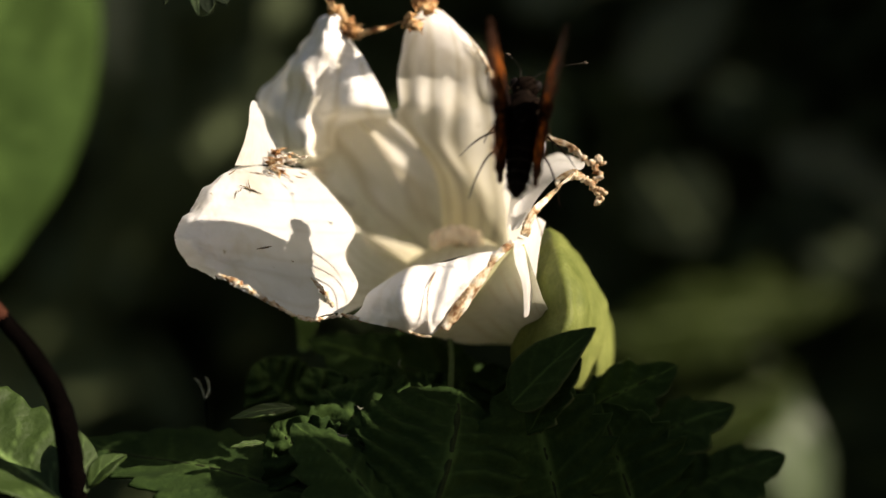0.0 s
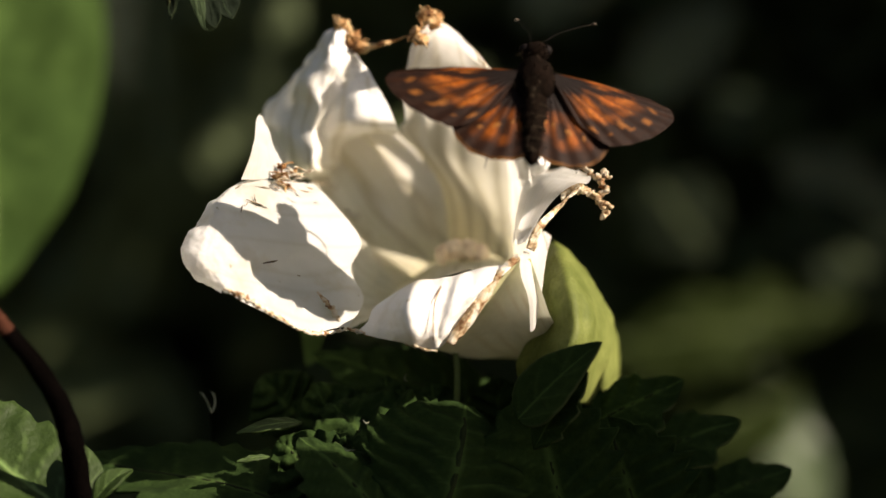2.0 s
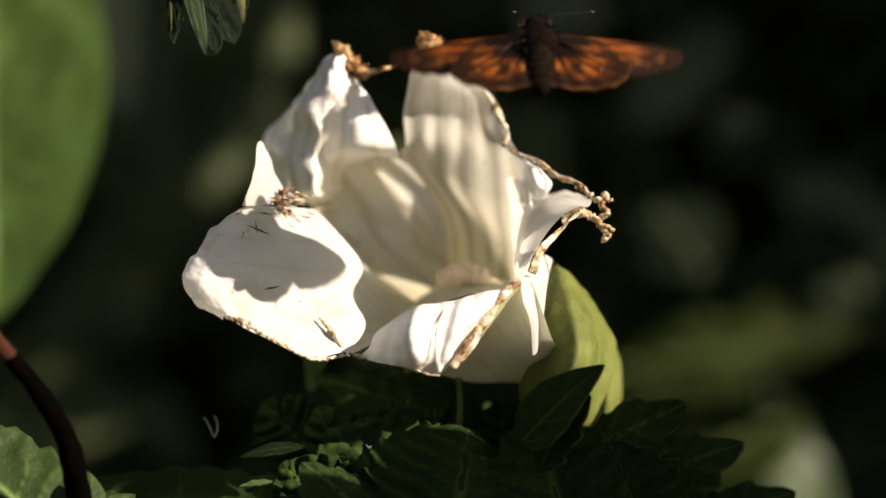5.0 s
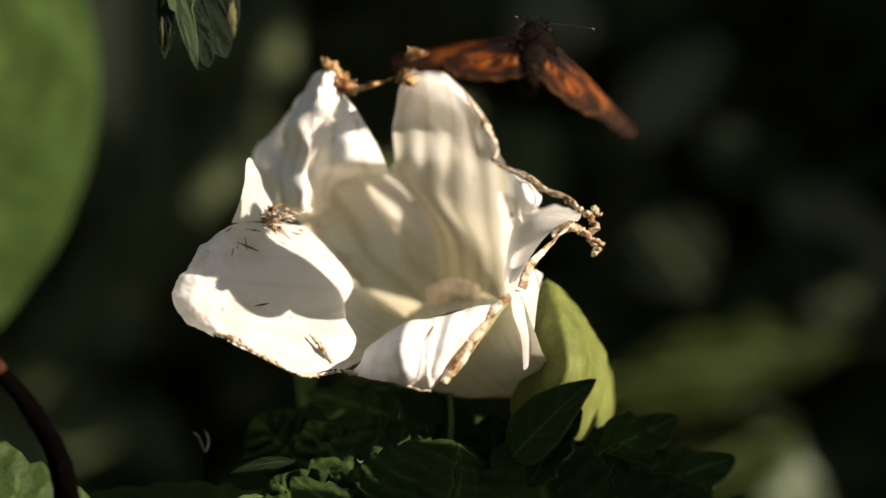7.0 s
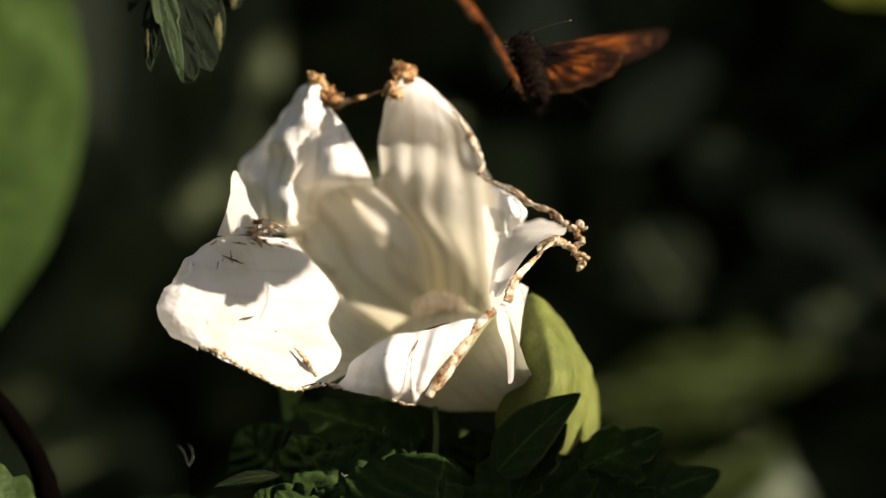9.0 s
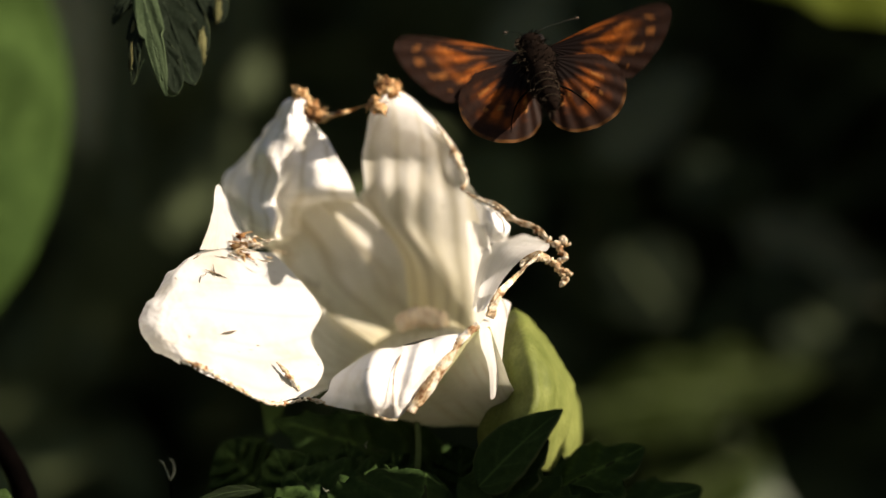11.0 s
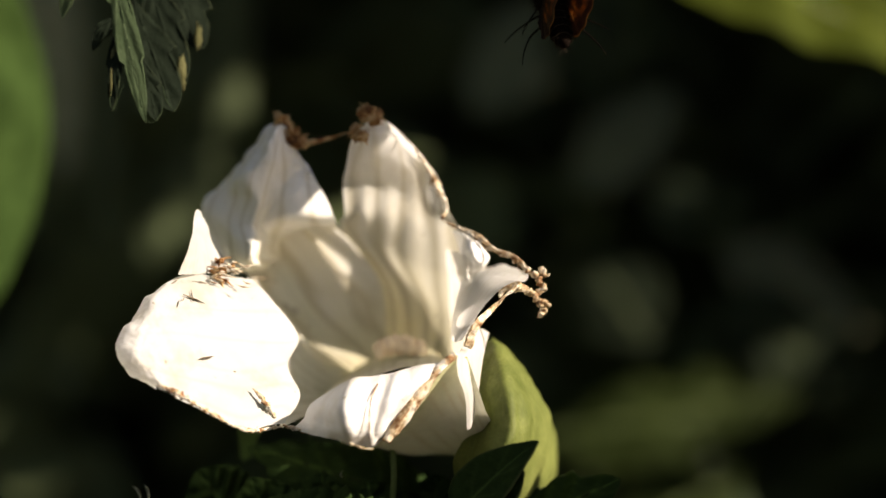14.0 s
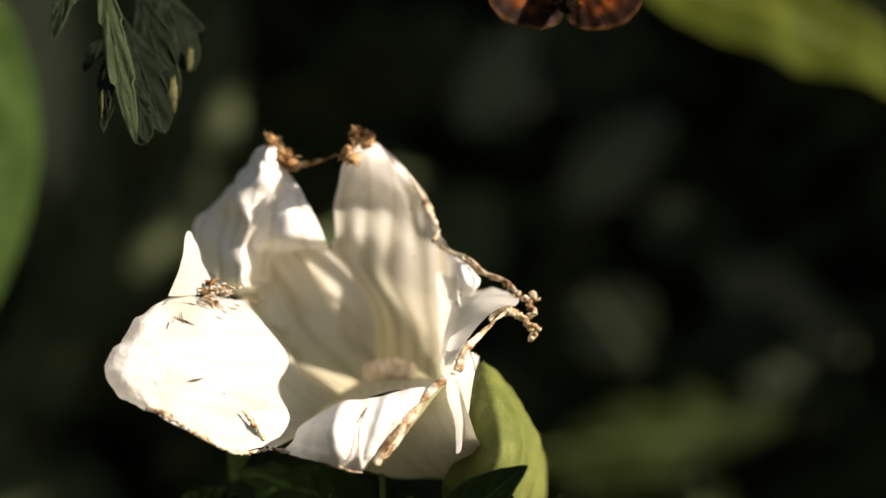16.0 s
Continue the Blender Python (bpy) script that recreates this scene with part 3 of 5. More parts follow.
    part("petal", sheet([
        [(-5.5, -6.0, -9.5), (-0.5, -11.0, -11.0), (3.7, -13.0, -7.3), (6.8, -14.0, -3.3), (9.0, -13.0, -2.1)],
        [(-3.9, 2.0, -10.7), (0.9, -3.0, -12.1), (5.6, -7.0, -9.3), (8.5, -10.0, -6.8), (10.2, -12.5, -5.6)],
        [(-1.5, 10.0, -11.4), (3.5, 4.0, -13.3), (7.8, -2.0, -11.7), (10.4, -6.5, -10.0), (11.5, -9.5, -8.6)],
        [(1.0, 18.0, -10.6), (6.2, 12.0, -13.5), (10.4, 6.0, -13.4), (12.8, 1.0, -12.3), (14.0, -3.0, -10.7)],
    ], 40, 40, 0.15, 4.0, 0.1, 3.0, (0.95, 1.0), 0.0, 0.0, 6.0), BASE, ob, "outer wall of the white funnel")
    part("petal", sheet([
        [(10.5, -4.0, 0.7), (11.2, -2.0, 0.5), (12.0, 1.0, 0.1)],
        [(8.2, -12.5, -1.7), (9.5, -11.0, -1.7), (11.1, -5.0, -2.1)],
        [(8.0, -14.2, -3.7), (9.2, -13.0, -3.8), (10.7, -7.0, -4.1)],
        [(8.8, -13.8, -6.3), (9.5, -12.8, -6.4), (10.3, -8.5, -6.8)],
        [(9.1, -11.5, -9.5), (9.5, -11.0, -9.4), (9.7, -10.0, -9.2)],
    ], 40, 24, 0.06, 2.0, 0.0, 1.0, (0, 0), 0.25, 0.0, 7.0, 0.05), PETAL, ob, "narrow sunlit white edge")
    part("petal", sheet([
        [(7.5, -7.0, -0.5), (7.9, -12.0, -0.8), (8.5, -13.0, -0.5)],
        [(8.0, -4.0, 2.3), (9.0, -10.0, 2.4), (10.7, -12.5, 2.9)],
        [(8.8, 0.0, 5.1), (10.4, -8.0, 5.1), (12.8, -12.0, 4.9)],
        [(9.9, 3.0, 6.5), (12.0, -4.0, 6.5), (15.1, -9.0, 5.6)],
        [(10.8, 5.0, 7.2), (13.4, 2.0, 7.4), (15.8, -4.0, 6.5)],
    ], 46, 40, 0.2, 2.6, 0.0, 2.0, (0, 0), 0.6, 0.0, 8.0, 0.1), PETAL, ob, "crumpled side petal curling over")
    part("petal", sheet([
        [(8.7, 9.0, -3.6), (9.6, 2.0, -3.3), (8.7, -8.0, -2.6)],
        [(8.2, 10.0, 0.3), (10.1, 0.0, -0.3), (8.9, -9.0, -0.4)],
        [(8.0, 11.0, 3.9), (10.3, 0.0, 2.7), (9.1, -8.0, 2.3)],
        [(7.8, 11.0, 7.1), (9.5, 1.0, 6.1), (9.6, -4.0, 5.6)],
        [(7.7, 11.0, 9.6), (8.6, 3.0, 8.8), (9.4, -1.0, 8.3)],
    ], 30, 24, 0.15, 3.0, 0.1, 2.0, (0.5, 0.0), 0.0, 0.0, 8.5), PETAL, ob, "white side wall of the funnel")
    part("petal", sheet([
        [(8.0, 7.0, 11.6), (9.0, 3.0, 11.0), (10.2, 1.5, 10.1), (11.6, 1.5, 8.9)],
        [(8.6, 7.5, 10.5), (9.4, 0.0, 10.2), (10.7, -0.8, 9.6), (11.9, 1.0, 8.5)],
        [(8.9, 7.0, 9.0), (9.4, -1.5, 8.8), (10.8, -2.2, 8.5), (11.9, 0.0, 8.0)],
        [(9.2, 6.0, 7.9), (9.8, -1.0, 7.5), (10.9, -1.5, 7.3), (11.7, 0.0, 7.5)],
        [(9.7, 6.0, 7.0), (10.3, 3.0, 6.8), (11.1, 3.0, 6.8), (11.6, 3.0, 7.1)],
    ], 34, 34, 0.22, 1.8, 0.0, 2.0, (0, 0), 0.3, 0.0, 9.0, 0.1), CRUMPLED, ob, "puckered knob of white petal")
    part("petal", sheet([
        [(-16.1, 10.0, -9.6), (-14.6, 10.0, -9.9), (-12.7, 11.0, -10.5)],
        [(-16.2, 17.0, -12.0), (-15.0, 17.0, -12.1), (-13.7, 17.0, -12.0)],
        [(-16.1, 20.0, -15.1), (-15.6, 20.0, -15.4), (-15.1, 20.0, -15.1)],
    ], 20, 16, 0.15, 3.0, 0.0, 1.0, (1.0, 1.0), 0.0, 0.0, 10.0), BRIGHT, ob, "limp torn strip hanging below")
    # withered rims
    part("withered_rim", sheet([
        [(7.7, -13.2, -1.6), (5.6, -13.8, -3.4), (3.8, -14.2, -5.6), (2.3, -14.4, -7.8), (0.7, -14.2, -10.4)],
        [(8.0, -13.4, -1.9), (5.9, -14.1, -3.8), (4.1, -14.5, -6.1), (2.6, -14.7, -8.3), (1.0, -14.4, -10.5)],
        [(8.3, -12.5, -2.3), (6.3, -13.0, -4.2), (4.5, -13.4, -6.6), (3.0, -13.4, -8.8), (1.3, -13.5, -10.7)],
    ], 14, 70, 0.14, 1.0, 0.0, 1.0, (0, 0), 0.0, 0.4, 11.0), WITHERED, ob, "brown dried rim of the front lip", 0.2)
    part("withered_rim", sheet([
        [(8.8, -12.5, -1.2), (9.6, -12.5, 1.2), (11.5, -10.0, 2.8), (13.9, -9.0, 4.5)],
        [(9.3, -12.0, -1.4), (10.4, -12.0, 0.9), (12.2, -9.5, 2.9), (14.1, -9.0, 5.1)],
    ], 8, 40, 0.35, 1.0, 0.0, 1.0, (0, 0), 0.0, 0.5, 12.0), WITHERED, ob, "brown dried rim of the side petal", 0.25)
    part("withered_rim", tube([(7.0, 2.5, 12.3), (8.3, 1.0, 11.5), (10.1, -1.0, 10.4), (12.1, -2.0, 8.9), (14.1, -3.0, 8.1), (15.4, -4.0, 7.0), (16.1, -5.0, 6.3), (16.7, -5.0, 6.2), (17.1, -5.0, 6.9), (17.5, -5.0, 6.2), (17.9, -5.0, 6.3)],
         [0.08, 0.15, 0.17, 0.17, 0.18, 0.2, 0.24, 0.26, 0.16, 0.27, 0.12], 150, 8, 1.7), WITHERED, ob, "twisted brown thread of dried rim")
    part("withered_rim", tube([(12.4, -9.0, 3.9), (13.2, -8.0, 4.8), (14.2, -7.0, 5.0), (15.4, -6.0, 4.6), (16.2, -6.0, 4.0), (16.8, -6.0, 3.3), (17.2, -6.0, 2.5), (16.6, -6.0, 1.8)],
         [0.2, 0.36, 0.46, 0.34, 0.36, 0.3, 0.34, 0.24], 130, 8, 1.4), WITHERED, ob, "dangling brown shred of dried rim")
    part("withered_rim", tube([(16.2, -5.2, 6.5), (16.8, -5.8, 5.7), (17.1, -6.0, 4.9), (16.6, -6.0, 4.3), (16.2, -6.0, 3.8)], [0.18, 0.3, 0.36, 0.26, 0.3], 70, 8, 1.5), WITHERED, ob, "crumbling brown shred of dried rim")
    part("withered_rim", tube([(16.7, -6.0, 3.4), (17.3, -6.1, 3.4), (17.9, -6.0, 3.0)], [0.2, 0.18, 0.22], 40, 8, 1.7), WITHERED, ob, "short brown shred of dried rim")
    part("withered_rim", tube([(9.2, 0.2, 11.3), (10.6, -1.5, 10.5), (12.4, -2.4, 9.0), (13.6, -3.0, 8.6), (14.9, -3.8, 7.8), (15.5, -4.2, 6.9)], [0.05, 0.12, 0.14, 0.1, 0.14, 0.06], 90, 7, 1.3), WITHERED, ob, "thin frayed thread of dried rim")
    part("withered_rim", tube([(-8.2, 3.5, 20.5), (-6.9, 3.5, 20.9), (-5.2, 4.5, 21.4), (-3.8, 2.5, 21.7), (-2.4, 1.5, 21.9)], [0.22, 0.28, 0.14, 0.06, 0.12], 60, 7, 0.9), DRIED, ob, "dry brown thread joining two tips")
    rng = random.Random(21)
    for name, label, centres in (
        ("withered_tip", "shrivelled brown petal tip", ((-10.5, 5.0, 23.1), (-9.6, 4.0, 22.0), (-10.1, 4.0, 21.2), (-8.9, 4.0, 20.8), (-11.0, 3.0, 23.2))),
        ("withered_tip", "shrivelled brown petal tip", ((-1.7, 1.0, 23.7), (-0.9, 1.0, 23.0), (-2.6, 0.0, 21.6), (-2.1, 0.0, 21.1), (-1.3, 1.0, 24.0), (-0.3, 3.5, 23.5))),
        ("withered_crease", "dried brown crease between petals", ((-16.6, -3.0, 7.3), (-15.6, -2.5, 6.9), (-17.1, -4.0, 6.3), (-16.2, -4.0, 5.4))),
    ):
        lumps = []
        for k, c in enumerate(centres):
            lumps.append(blob(c, (rng.uniform(0.5, 0.9), 0.5, rng.uniform(0.4, 0.8)) if name == "withered_tip" else (0.5, 0.15, 0.2), 0.9, 0.5, k * 3.1))
            for _ in range(4):
                d = Vector((rng.uniform(-1, 1), rng.uniform(-0.6, 0.4), rng.uniform(-1, 1)))
                q = Vector(c)
                lumps.append(tube([q, q + d * 0.8, q + d * 1.3 + Vector((0.3, 0, -0.3))], [0.18, 0.12, 0.04], 10, 5, 0.8))
        part(name, joined(*lumps), DRIED, ob, label)
    rng = random.Random(33)
    fibres = []
    for k in range(26):
        a = Vector((rng.uniform(-17.6, -13.2), rng.uniform(-5.2, -3.6), rng.uniform(4.9, 7.6) - 0.2 * k / 26))
        d = Vector((rng.uniform(0.5, 1.9), rng.uniform(-0.5, 0.3), rng.uniform(-0.7, 0.5)))
        fibres.append(tube([a - d / 2, a + Vector((0, -0.15, rng.uniform(-0.15, 0.2))), a + d / 2], [0.03, rng.uniform(0.05, 0.13), 0.02], 10, 5, 0.9))
    part("dried_fringe", joined(*fibres), WITHERED, ob, "dry brown fringe in the fold")
    part("withered_streak", tube([(-12.4, -9.5, -5.6), (-11.7, -9.7, -6.4), (-10.9, -9.5, -7.4), (-10.2, -8.8, -8.6)], [0.06, 0.2, 0.28, 0.1], 30, 6, 1.4), WITHERED, ob, "dark dried streak on the lip")
    for a, b, r in (
        ((-19.7, -8.6, 3.8), (-17.6, -7.6, 2.9), 0.11),
        ((-19.0, -7.7, 4.3), (-18.7, -8.4, 3.0), 0.08),
        ((-20.0, -9.2, 3.2), (-20.1, -9.9, 2.4), 0.06),
        ((-19.5, -8.8, 3.5), (-19.7, -9.2, 3.1), 0.05),
        ((-17.7, -11.4, -2.7), (-16.3, -10.3, -2.4), 0.1),
        ((-14.4, -10.0, -3.9), (-14.1, -9.8, -4.0), 0.07),
        ((-21.2, -8.0, 4.7), (-20.3, -7.0, 5.4), 0.08),
        ((-19.1, -6.1, 5.2), (-17.5, -5.2, 5.0), 0.07),
        ((-17.0, -4.9, 5.5), (-16.1, -4.2, 5.2), 0.09),
        ((-0.6, 16.2, 9.6), (0.9, 16.6, 7.5), 0.22),
        ((-11.2, 16.5, 3.3), (-9.5, 18.0, 1.8), 0.13),
        ((-9.8, 17.5, 2.9), (-9.4, 18.0, 2.1), 0.1),
        ((-8.6, 19.2, 0.6), (-8.1, 19.3, 0.3), 0.14),
        ((-14.4, 8.0, 6.2), (-12.3, 13.0, 5.8), 0.14),
        ((-13.4, 11.0, 5.9), (-12.6, 12.0, 6.6), 0.08),
    ):
        mid = [(p + q) / 2 for p, q in zip(a, b)]
        part("fleck", tube([a, mid, b], [0.3 * r, r, 0.2 * r], 10, 5, 1.2), FLECK, ob, "small dark fleck")
    part("rim_edge", tube([(-21.1, -15.8, -5.1), (-19.6, -16.2, -5.7), (-18.2, -16.5, -6.4), (-15.7, -14.8, -8.0), (-12.8, -12.4, -9.6), (-9.6, -8.0, -9.5)], [0.1, 0.3, 0.22, 0.16, 0.2, 0.15], 140, 7, 1.6), WITHERED, ob, "thin brown dried edge of the lip")
    part("rim_edge", tube([(3.8, 1.7, 20.0), (5.2, 3.2, 18.0), (6.2, 3.2, 16.2), (7.4, 2.2, 13.4), (6.8, 1.2, 12.5)], [0.1, 0.2, 0.35, 0.15, 0.2], 60, 7, 1.5), WITHERED, ob, "thin brown dried edge of a back petal")
    part("rim_edge", tube([(-9.4, -9.0, -9.3), (-7.8, -8.6, -9.8), (-5.3, -11.0, -9.9), (-3.1, -14.4, -10.5), (-1.4, -15.6, -11.0), (-0.2, -15.6, -11.2)], [0.12, 0.22, 0.14, 0.18, 0.12, 0.08], 90, 7, 1.6), WITHERED, ob, "thin brown dried edge of the front lip")
    # thin brown tube stands in for the shadow line in the lip's fold
    part("crease", tube([(0.6, -13.2, -4.3), (0.0, -15.2, -5.2), (-0.5, -16.4, -6.6), (-0.6, -16.5, -8.2), (-0.6, -15.6, -10.2)], [0.03, 0.07, 0.06, 0.05, 0.03], 50, 6, 0.5), DRIED, ob, "thin brown crease line in the front lip, standing in for the fold's shadow")
    # stamens deep in the throat
    for k in range(6):
        x = k - 2.5
        base = Vector((3.5, 14.5, -3.2))
        top = base + Vector((x * 0.9 - 1.0, -4.0 - 0.3 * abs(x), 2.0 - 0.3 * abs(x)))
        st = part("stamen", tube([base, (base + top) / 2 + Vector((0, 0, 0.3)), top], [0.25, 0.22, 0.2], 14, 6), ANTHER, ob)
        part("anther", blob(top, (0.8, 0.6, 1.15), 0.3, 0.8, k), ANTHER, st)
    # green bracts round the base
    part("bract", sheet([
        [(11.3, 3.0, -1.3), (12.5, 0.0, -0.6), (14.3, 4.0, -1.8)],
        [(10.4, -6.0, -5.8), (13.5, -8.0, -4.3), (17.0, 3.0, -5.8)],
        [(9.8, -4.5, -10.1), (14.1, -11.0, -8.6), (18.8, 4.0, -9.7)],
        [(8.2, -3.0, -13.5), (13.1, -11.0, -12.6), (19.4, 5.0, -13.6)],
        [(9.2, 2.0, -16.8), (13.4, -4.0, -17.2), (18.0, 6.0, -18.6)],
    ], 50, 50, 0.3, 3.5, 0.16, 5.0, (0.0, 0.2), 0.0, 0.0, 13.0), BRACT, ob, "swollen pale green bract", 0.4)
    part("bract", sheet([
        [(12.6, 6.0, -0.6), (13.8, 10.0, -1.4), (14.7, 14.0, -2.6)],
        [(15.9, 5.0, -5.9), (17.3, 12.0, -6.7), (17.3, 20.0, -7.4)],
        [(18.2, 6.0, -9.7), (20.1, 14.0, -11.1), (19.7, 24.0, -11.6)],
        [(18.6, 6.0, -13.7), (20.5, 14.0, -15.6), (20.4, 24.0, -15.8)],
        [(17.3, 6.0, -18.1), (19.1, 12.0, -19.3), (19.3, 20.0, -19.8)],
    ], 34, 30, 0.2, 5.0, 0.1, 3.0, (0.2, 0.2), 0.0, 0.0, 14.0), BRACT, ob, "pale green bract behind", 0.4)
    part("flower_stalk", tube([(17.0, 10.0, -17.5), (16.7, 14.0, -23.5), (14.5, 30.0, -34.6), (9.3, 60.0, -69.6), (5.5, 80.0, -189.6), (4.7, 60.0, -611.6)], [1.6, 1.3, 1.2, 1.3, 1.5, 1.8], 60, 10, 0.2), GREEN_STEM, ob)
    return ob


FLOWER = flower()

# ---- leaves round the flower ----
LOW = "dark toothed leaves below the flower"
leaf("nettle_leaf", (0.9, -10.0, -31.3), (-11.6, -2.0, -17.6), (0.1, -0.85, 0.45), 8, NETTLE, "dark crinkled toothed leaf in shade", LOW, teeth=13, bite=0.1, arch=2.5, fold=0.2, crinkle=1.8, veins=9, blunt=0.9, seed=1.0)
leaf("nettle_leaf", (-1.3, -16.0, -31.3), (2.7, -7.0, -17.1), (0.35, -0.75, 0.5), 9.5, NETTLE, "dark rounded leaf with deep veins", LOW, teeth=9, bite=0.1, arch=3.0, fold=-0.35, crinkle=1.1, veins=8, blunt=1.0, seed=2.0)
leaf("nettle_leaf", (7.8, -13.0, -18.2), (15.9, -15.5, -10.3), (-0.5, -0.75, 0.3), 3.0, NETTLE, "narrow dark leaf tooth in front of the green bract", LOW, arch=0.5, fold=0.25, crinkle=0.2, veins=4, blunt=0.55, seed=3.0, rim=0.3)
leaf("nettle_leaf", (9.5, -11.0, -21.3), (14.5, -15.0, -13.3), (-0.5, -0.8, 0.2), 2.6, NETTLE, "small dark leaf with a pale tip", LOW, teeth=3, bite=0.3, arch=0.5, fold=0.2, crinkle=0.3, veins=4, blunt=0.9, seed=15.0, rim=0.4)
leaf("nettle_leaf", (10.0, 0.0, -24.8), (25.9, -2.0, -15.2), (-0.25, -0.75, 0.6), 5.6, NETTLE, "dark toothed leaf with a rim tinted pale as if sunlit", LOW, teeth=4, bite=0.4, arch=1.5, fold=-0.2, crinkle=0.5, veins=6, blunt=0.85, seed=4.0, rim=0.35)
leaf("nettle_leaf", (15.7, 3.0, -27.6), (32.6, 2.0, -19.9), (-0.15, -0.7, 0.7), 5.4, NETTLE, "dark toothed leaf with a rim tinted pale as if sunlit", LOW, teeth=4, bite=0.4, arch=1.2, fold=-0.2, crinkle=0.5, veins=6, blunt=0.85, seed=5.0, rim=0.35)
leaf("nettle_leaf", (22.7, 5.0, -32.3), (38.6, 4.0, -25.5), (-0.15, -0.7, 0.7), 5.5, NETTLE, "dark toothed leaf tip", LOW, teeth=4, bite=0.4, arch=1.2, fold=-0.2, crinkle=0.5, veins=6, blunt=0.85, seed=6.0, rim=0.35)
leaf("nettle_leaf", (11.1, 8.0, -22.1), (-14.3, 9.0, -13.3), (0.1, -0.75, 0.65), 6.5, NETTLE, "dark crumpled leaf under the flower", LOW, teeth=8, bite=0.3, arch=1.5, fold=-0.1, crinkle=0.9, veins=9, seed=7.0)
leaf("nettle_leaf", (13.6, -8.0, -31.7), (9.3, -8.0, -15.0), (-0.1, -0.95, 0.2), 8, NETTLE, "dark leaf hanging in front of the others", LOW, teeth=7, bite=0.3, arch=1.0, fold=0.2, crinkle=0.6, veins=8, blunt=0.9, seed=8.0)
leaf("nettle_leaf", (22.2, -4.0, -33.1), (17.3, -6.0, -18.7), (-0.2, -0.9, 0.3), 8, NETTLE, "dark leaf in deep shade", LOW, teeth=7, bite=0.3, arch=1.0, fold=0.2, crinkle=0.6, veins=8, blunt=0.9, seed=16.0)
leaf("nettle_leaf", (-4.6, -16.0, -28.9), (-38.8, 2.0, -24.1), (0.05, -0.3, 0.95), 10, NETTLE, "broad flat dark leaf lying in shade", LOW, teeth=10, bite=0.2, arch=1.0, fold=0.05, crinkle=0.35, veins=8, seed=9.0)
leaf("nettle_leaf", (-3.5, -18.0, -30.4), (-14.0, -12.0, -20.0), (0.2, -0.6, 0.75), 5.5, NETTLE, "dark leaf with a toothed rim tinted as if lit", LOW, teeth=6, bite=0.3, arch=1.6, fold=-0.3, crinkle=0.5, veins=7, seed=10.0, rim=0.2)
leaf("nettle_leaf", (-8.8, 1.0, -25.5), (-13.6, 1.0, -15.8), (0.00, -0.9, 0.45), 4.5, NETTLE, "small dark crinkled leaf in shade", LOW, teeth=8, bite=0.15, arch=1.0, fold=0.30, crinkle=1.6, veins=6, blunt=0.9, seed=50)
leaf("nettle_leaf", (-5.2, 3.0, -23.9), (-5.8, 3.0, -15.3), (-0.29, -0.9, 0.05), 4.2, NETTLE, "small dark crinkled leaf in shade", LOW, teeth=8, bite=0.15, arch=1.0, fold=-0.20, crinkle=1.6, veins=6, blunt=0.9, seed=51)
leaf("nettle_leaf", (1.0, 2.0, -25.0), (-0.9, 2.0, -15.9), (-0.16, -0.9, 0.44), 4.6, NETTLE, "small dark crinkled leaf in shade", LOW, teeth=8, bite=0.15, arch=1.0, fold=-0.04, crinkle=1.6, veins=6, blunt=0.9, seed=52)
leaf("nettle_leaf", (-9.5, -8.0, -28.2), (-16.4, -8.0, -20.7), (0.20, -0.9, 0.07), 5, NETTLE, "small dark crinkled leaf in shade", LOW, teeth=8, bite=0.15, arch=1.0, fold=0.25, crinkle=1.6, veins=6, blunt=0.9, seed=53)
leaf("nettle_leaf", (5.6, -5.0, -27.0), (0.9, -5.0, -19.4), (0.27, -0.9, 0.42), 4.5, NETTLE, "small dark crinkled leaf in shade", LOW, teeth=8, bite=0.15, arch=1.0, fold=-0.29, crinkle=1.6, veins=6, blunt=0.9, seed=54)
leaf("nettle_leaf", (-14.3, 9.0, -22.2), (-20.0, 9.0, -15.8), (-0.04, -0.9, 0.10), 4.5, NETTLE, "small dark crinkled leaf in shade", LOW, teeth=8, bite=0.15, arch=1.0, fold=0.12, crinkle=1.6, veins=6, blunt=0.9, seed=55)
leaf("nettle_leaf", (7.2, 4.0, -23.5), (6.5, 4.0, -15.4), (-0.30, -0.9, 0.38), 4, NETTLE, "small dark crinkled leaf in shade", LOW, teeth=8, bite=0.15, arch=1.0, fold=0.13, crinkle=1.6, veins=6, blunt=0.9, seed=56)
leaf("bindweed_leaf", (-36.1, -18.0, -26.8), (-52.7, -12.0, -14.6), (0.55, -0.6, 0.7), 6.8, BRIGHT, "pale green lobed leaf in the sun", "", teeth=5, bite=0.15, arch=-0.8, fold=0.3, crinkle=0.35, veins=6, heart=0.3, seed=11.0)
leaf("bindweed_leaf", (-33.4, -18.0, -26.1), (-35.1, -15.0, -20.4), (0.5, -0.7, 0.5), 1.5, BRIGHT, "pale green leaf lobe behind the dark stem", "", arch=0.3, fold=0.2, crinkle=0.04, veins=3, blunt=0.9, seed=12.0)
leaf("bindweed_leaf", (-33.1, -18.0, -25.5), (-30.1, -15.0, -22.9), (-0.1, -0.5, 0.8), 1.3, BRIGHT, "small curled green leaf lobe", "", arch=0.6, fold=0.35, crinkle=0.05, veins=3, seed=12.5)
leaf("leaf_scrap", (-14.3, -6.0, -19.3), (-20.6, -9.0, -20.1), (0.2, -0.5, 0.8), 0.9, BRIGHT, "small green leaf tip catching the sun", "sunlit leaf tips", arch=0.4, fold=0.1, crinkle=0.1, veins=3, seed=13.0)
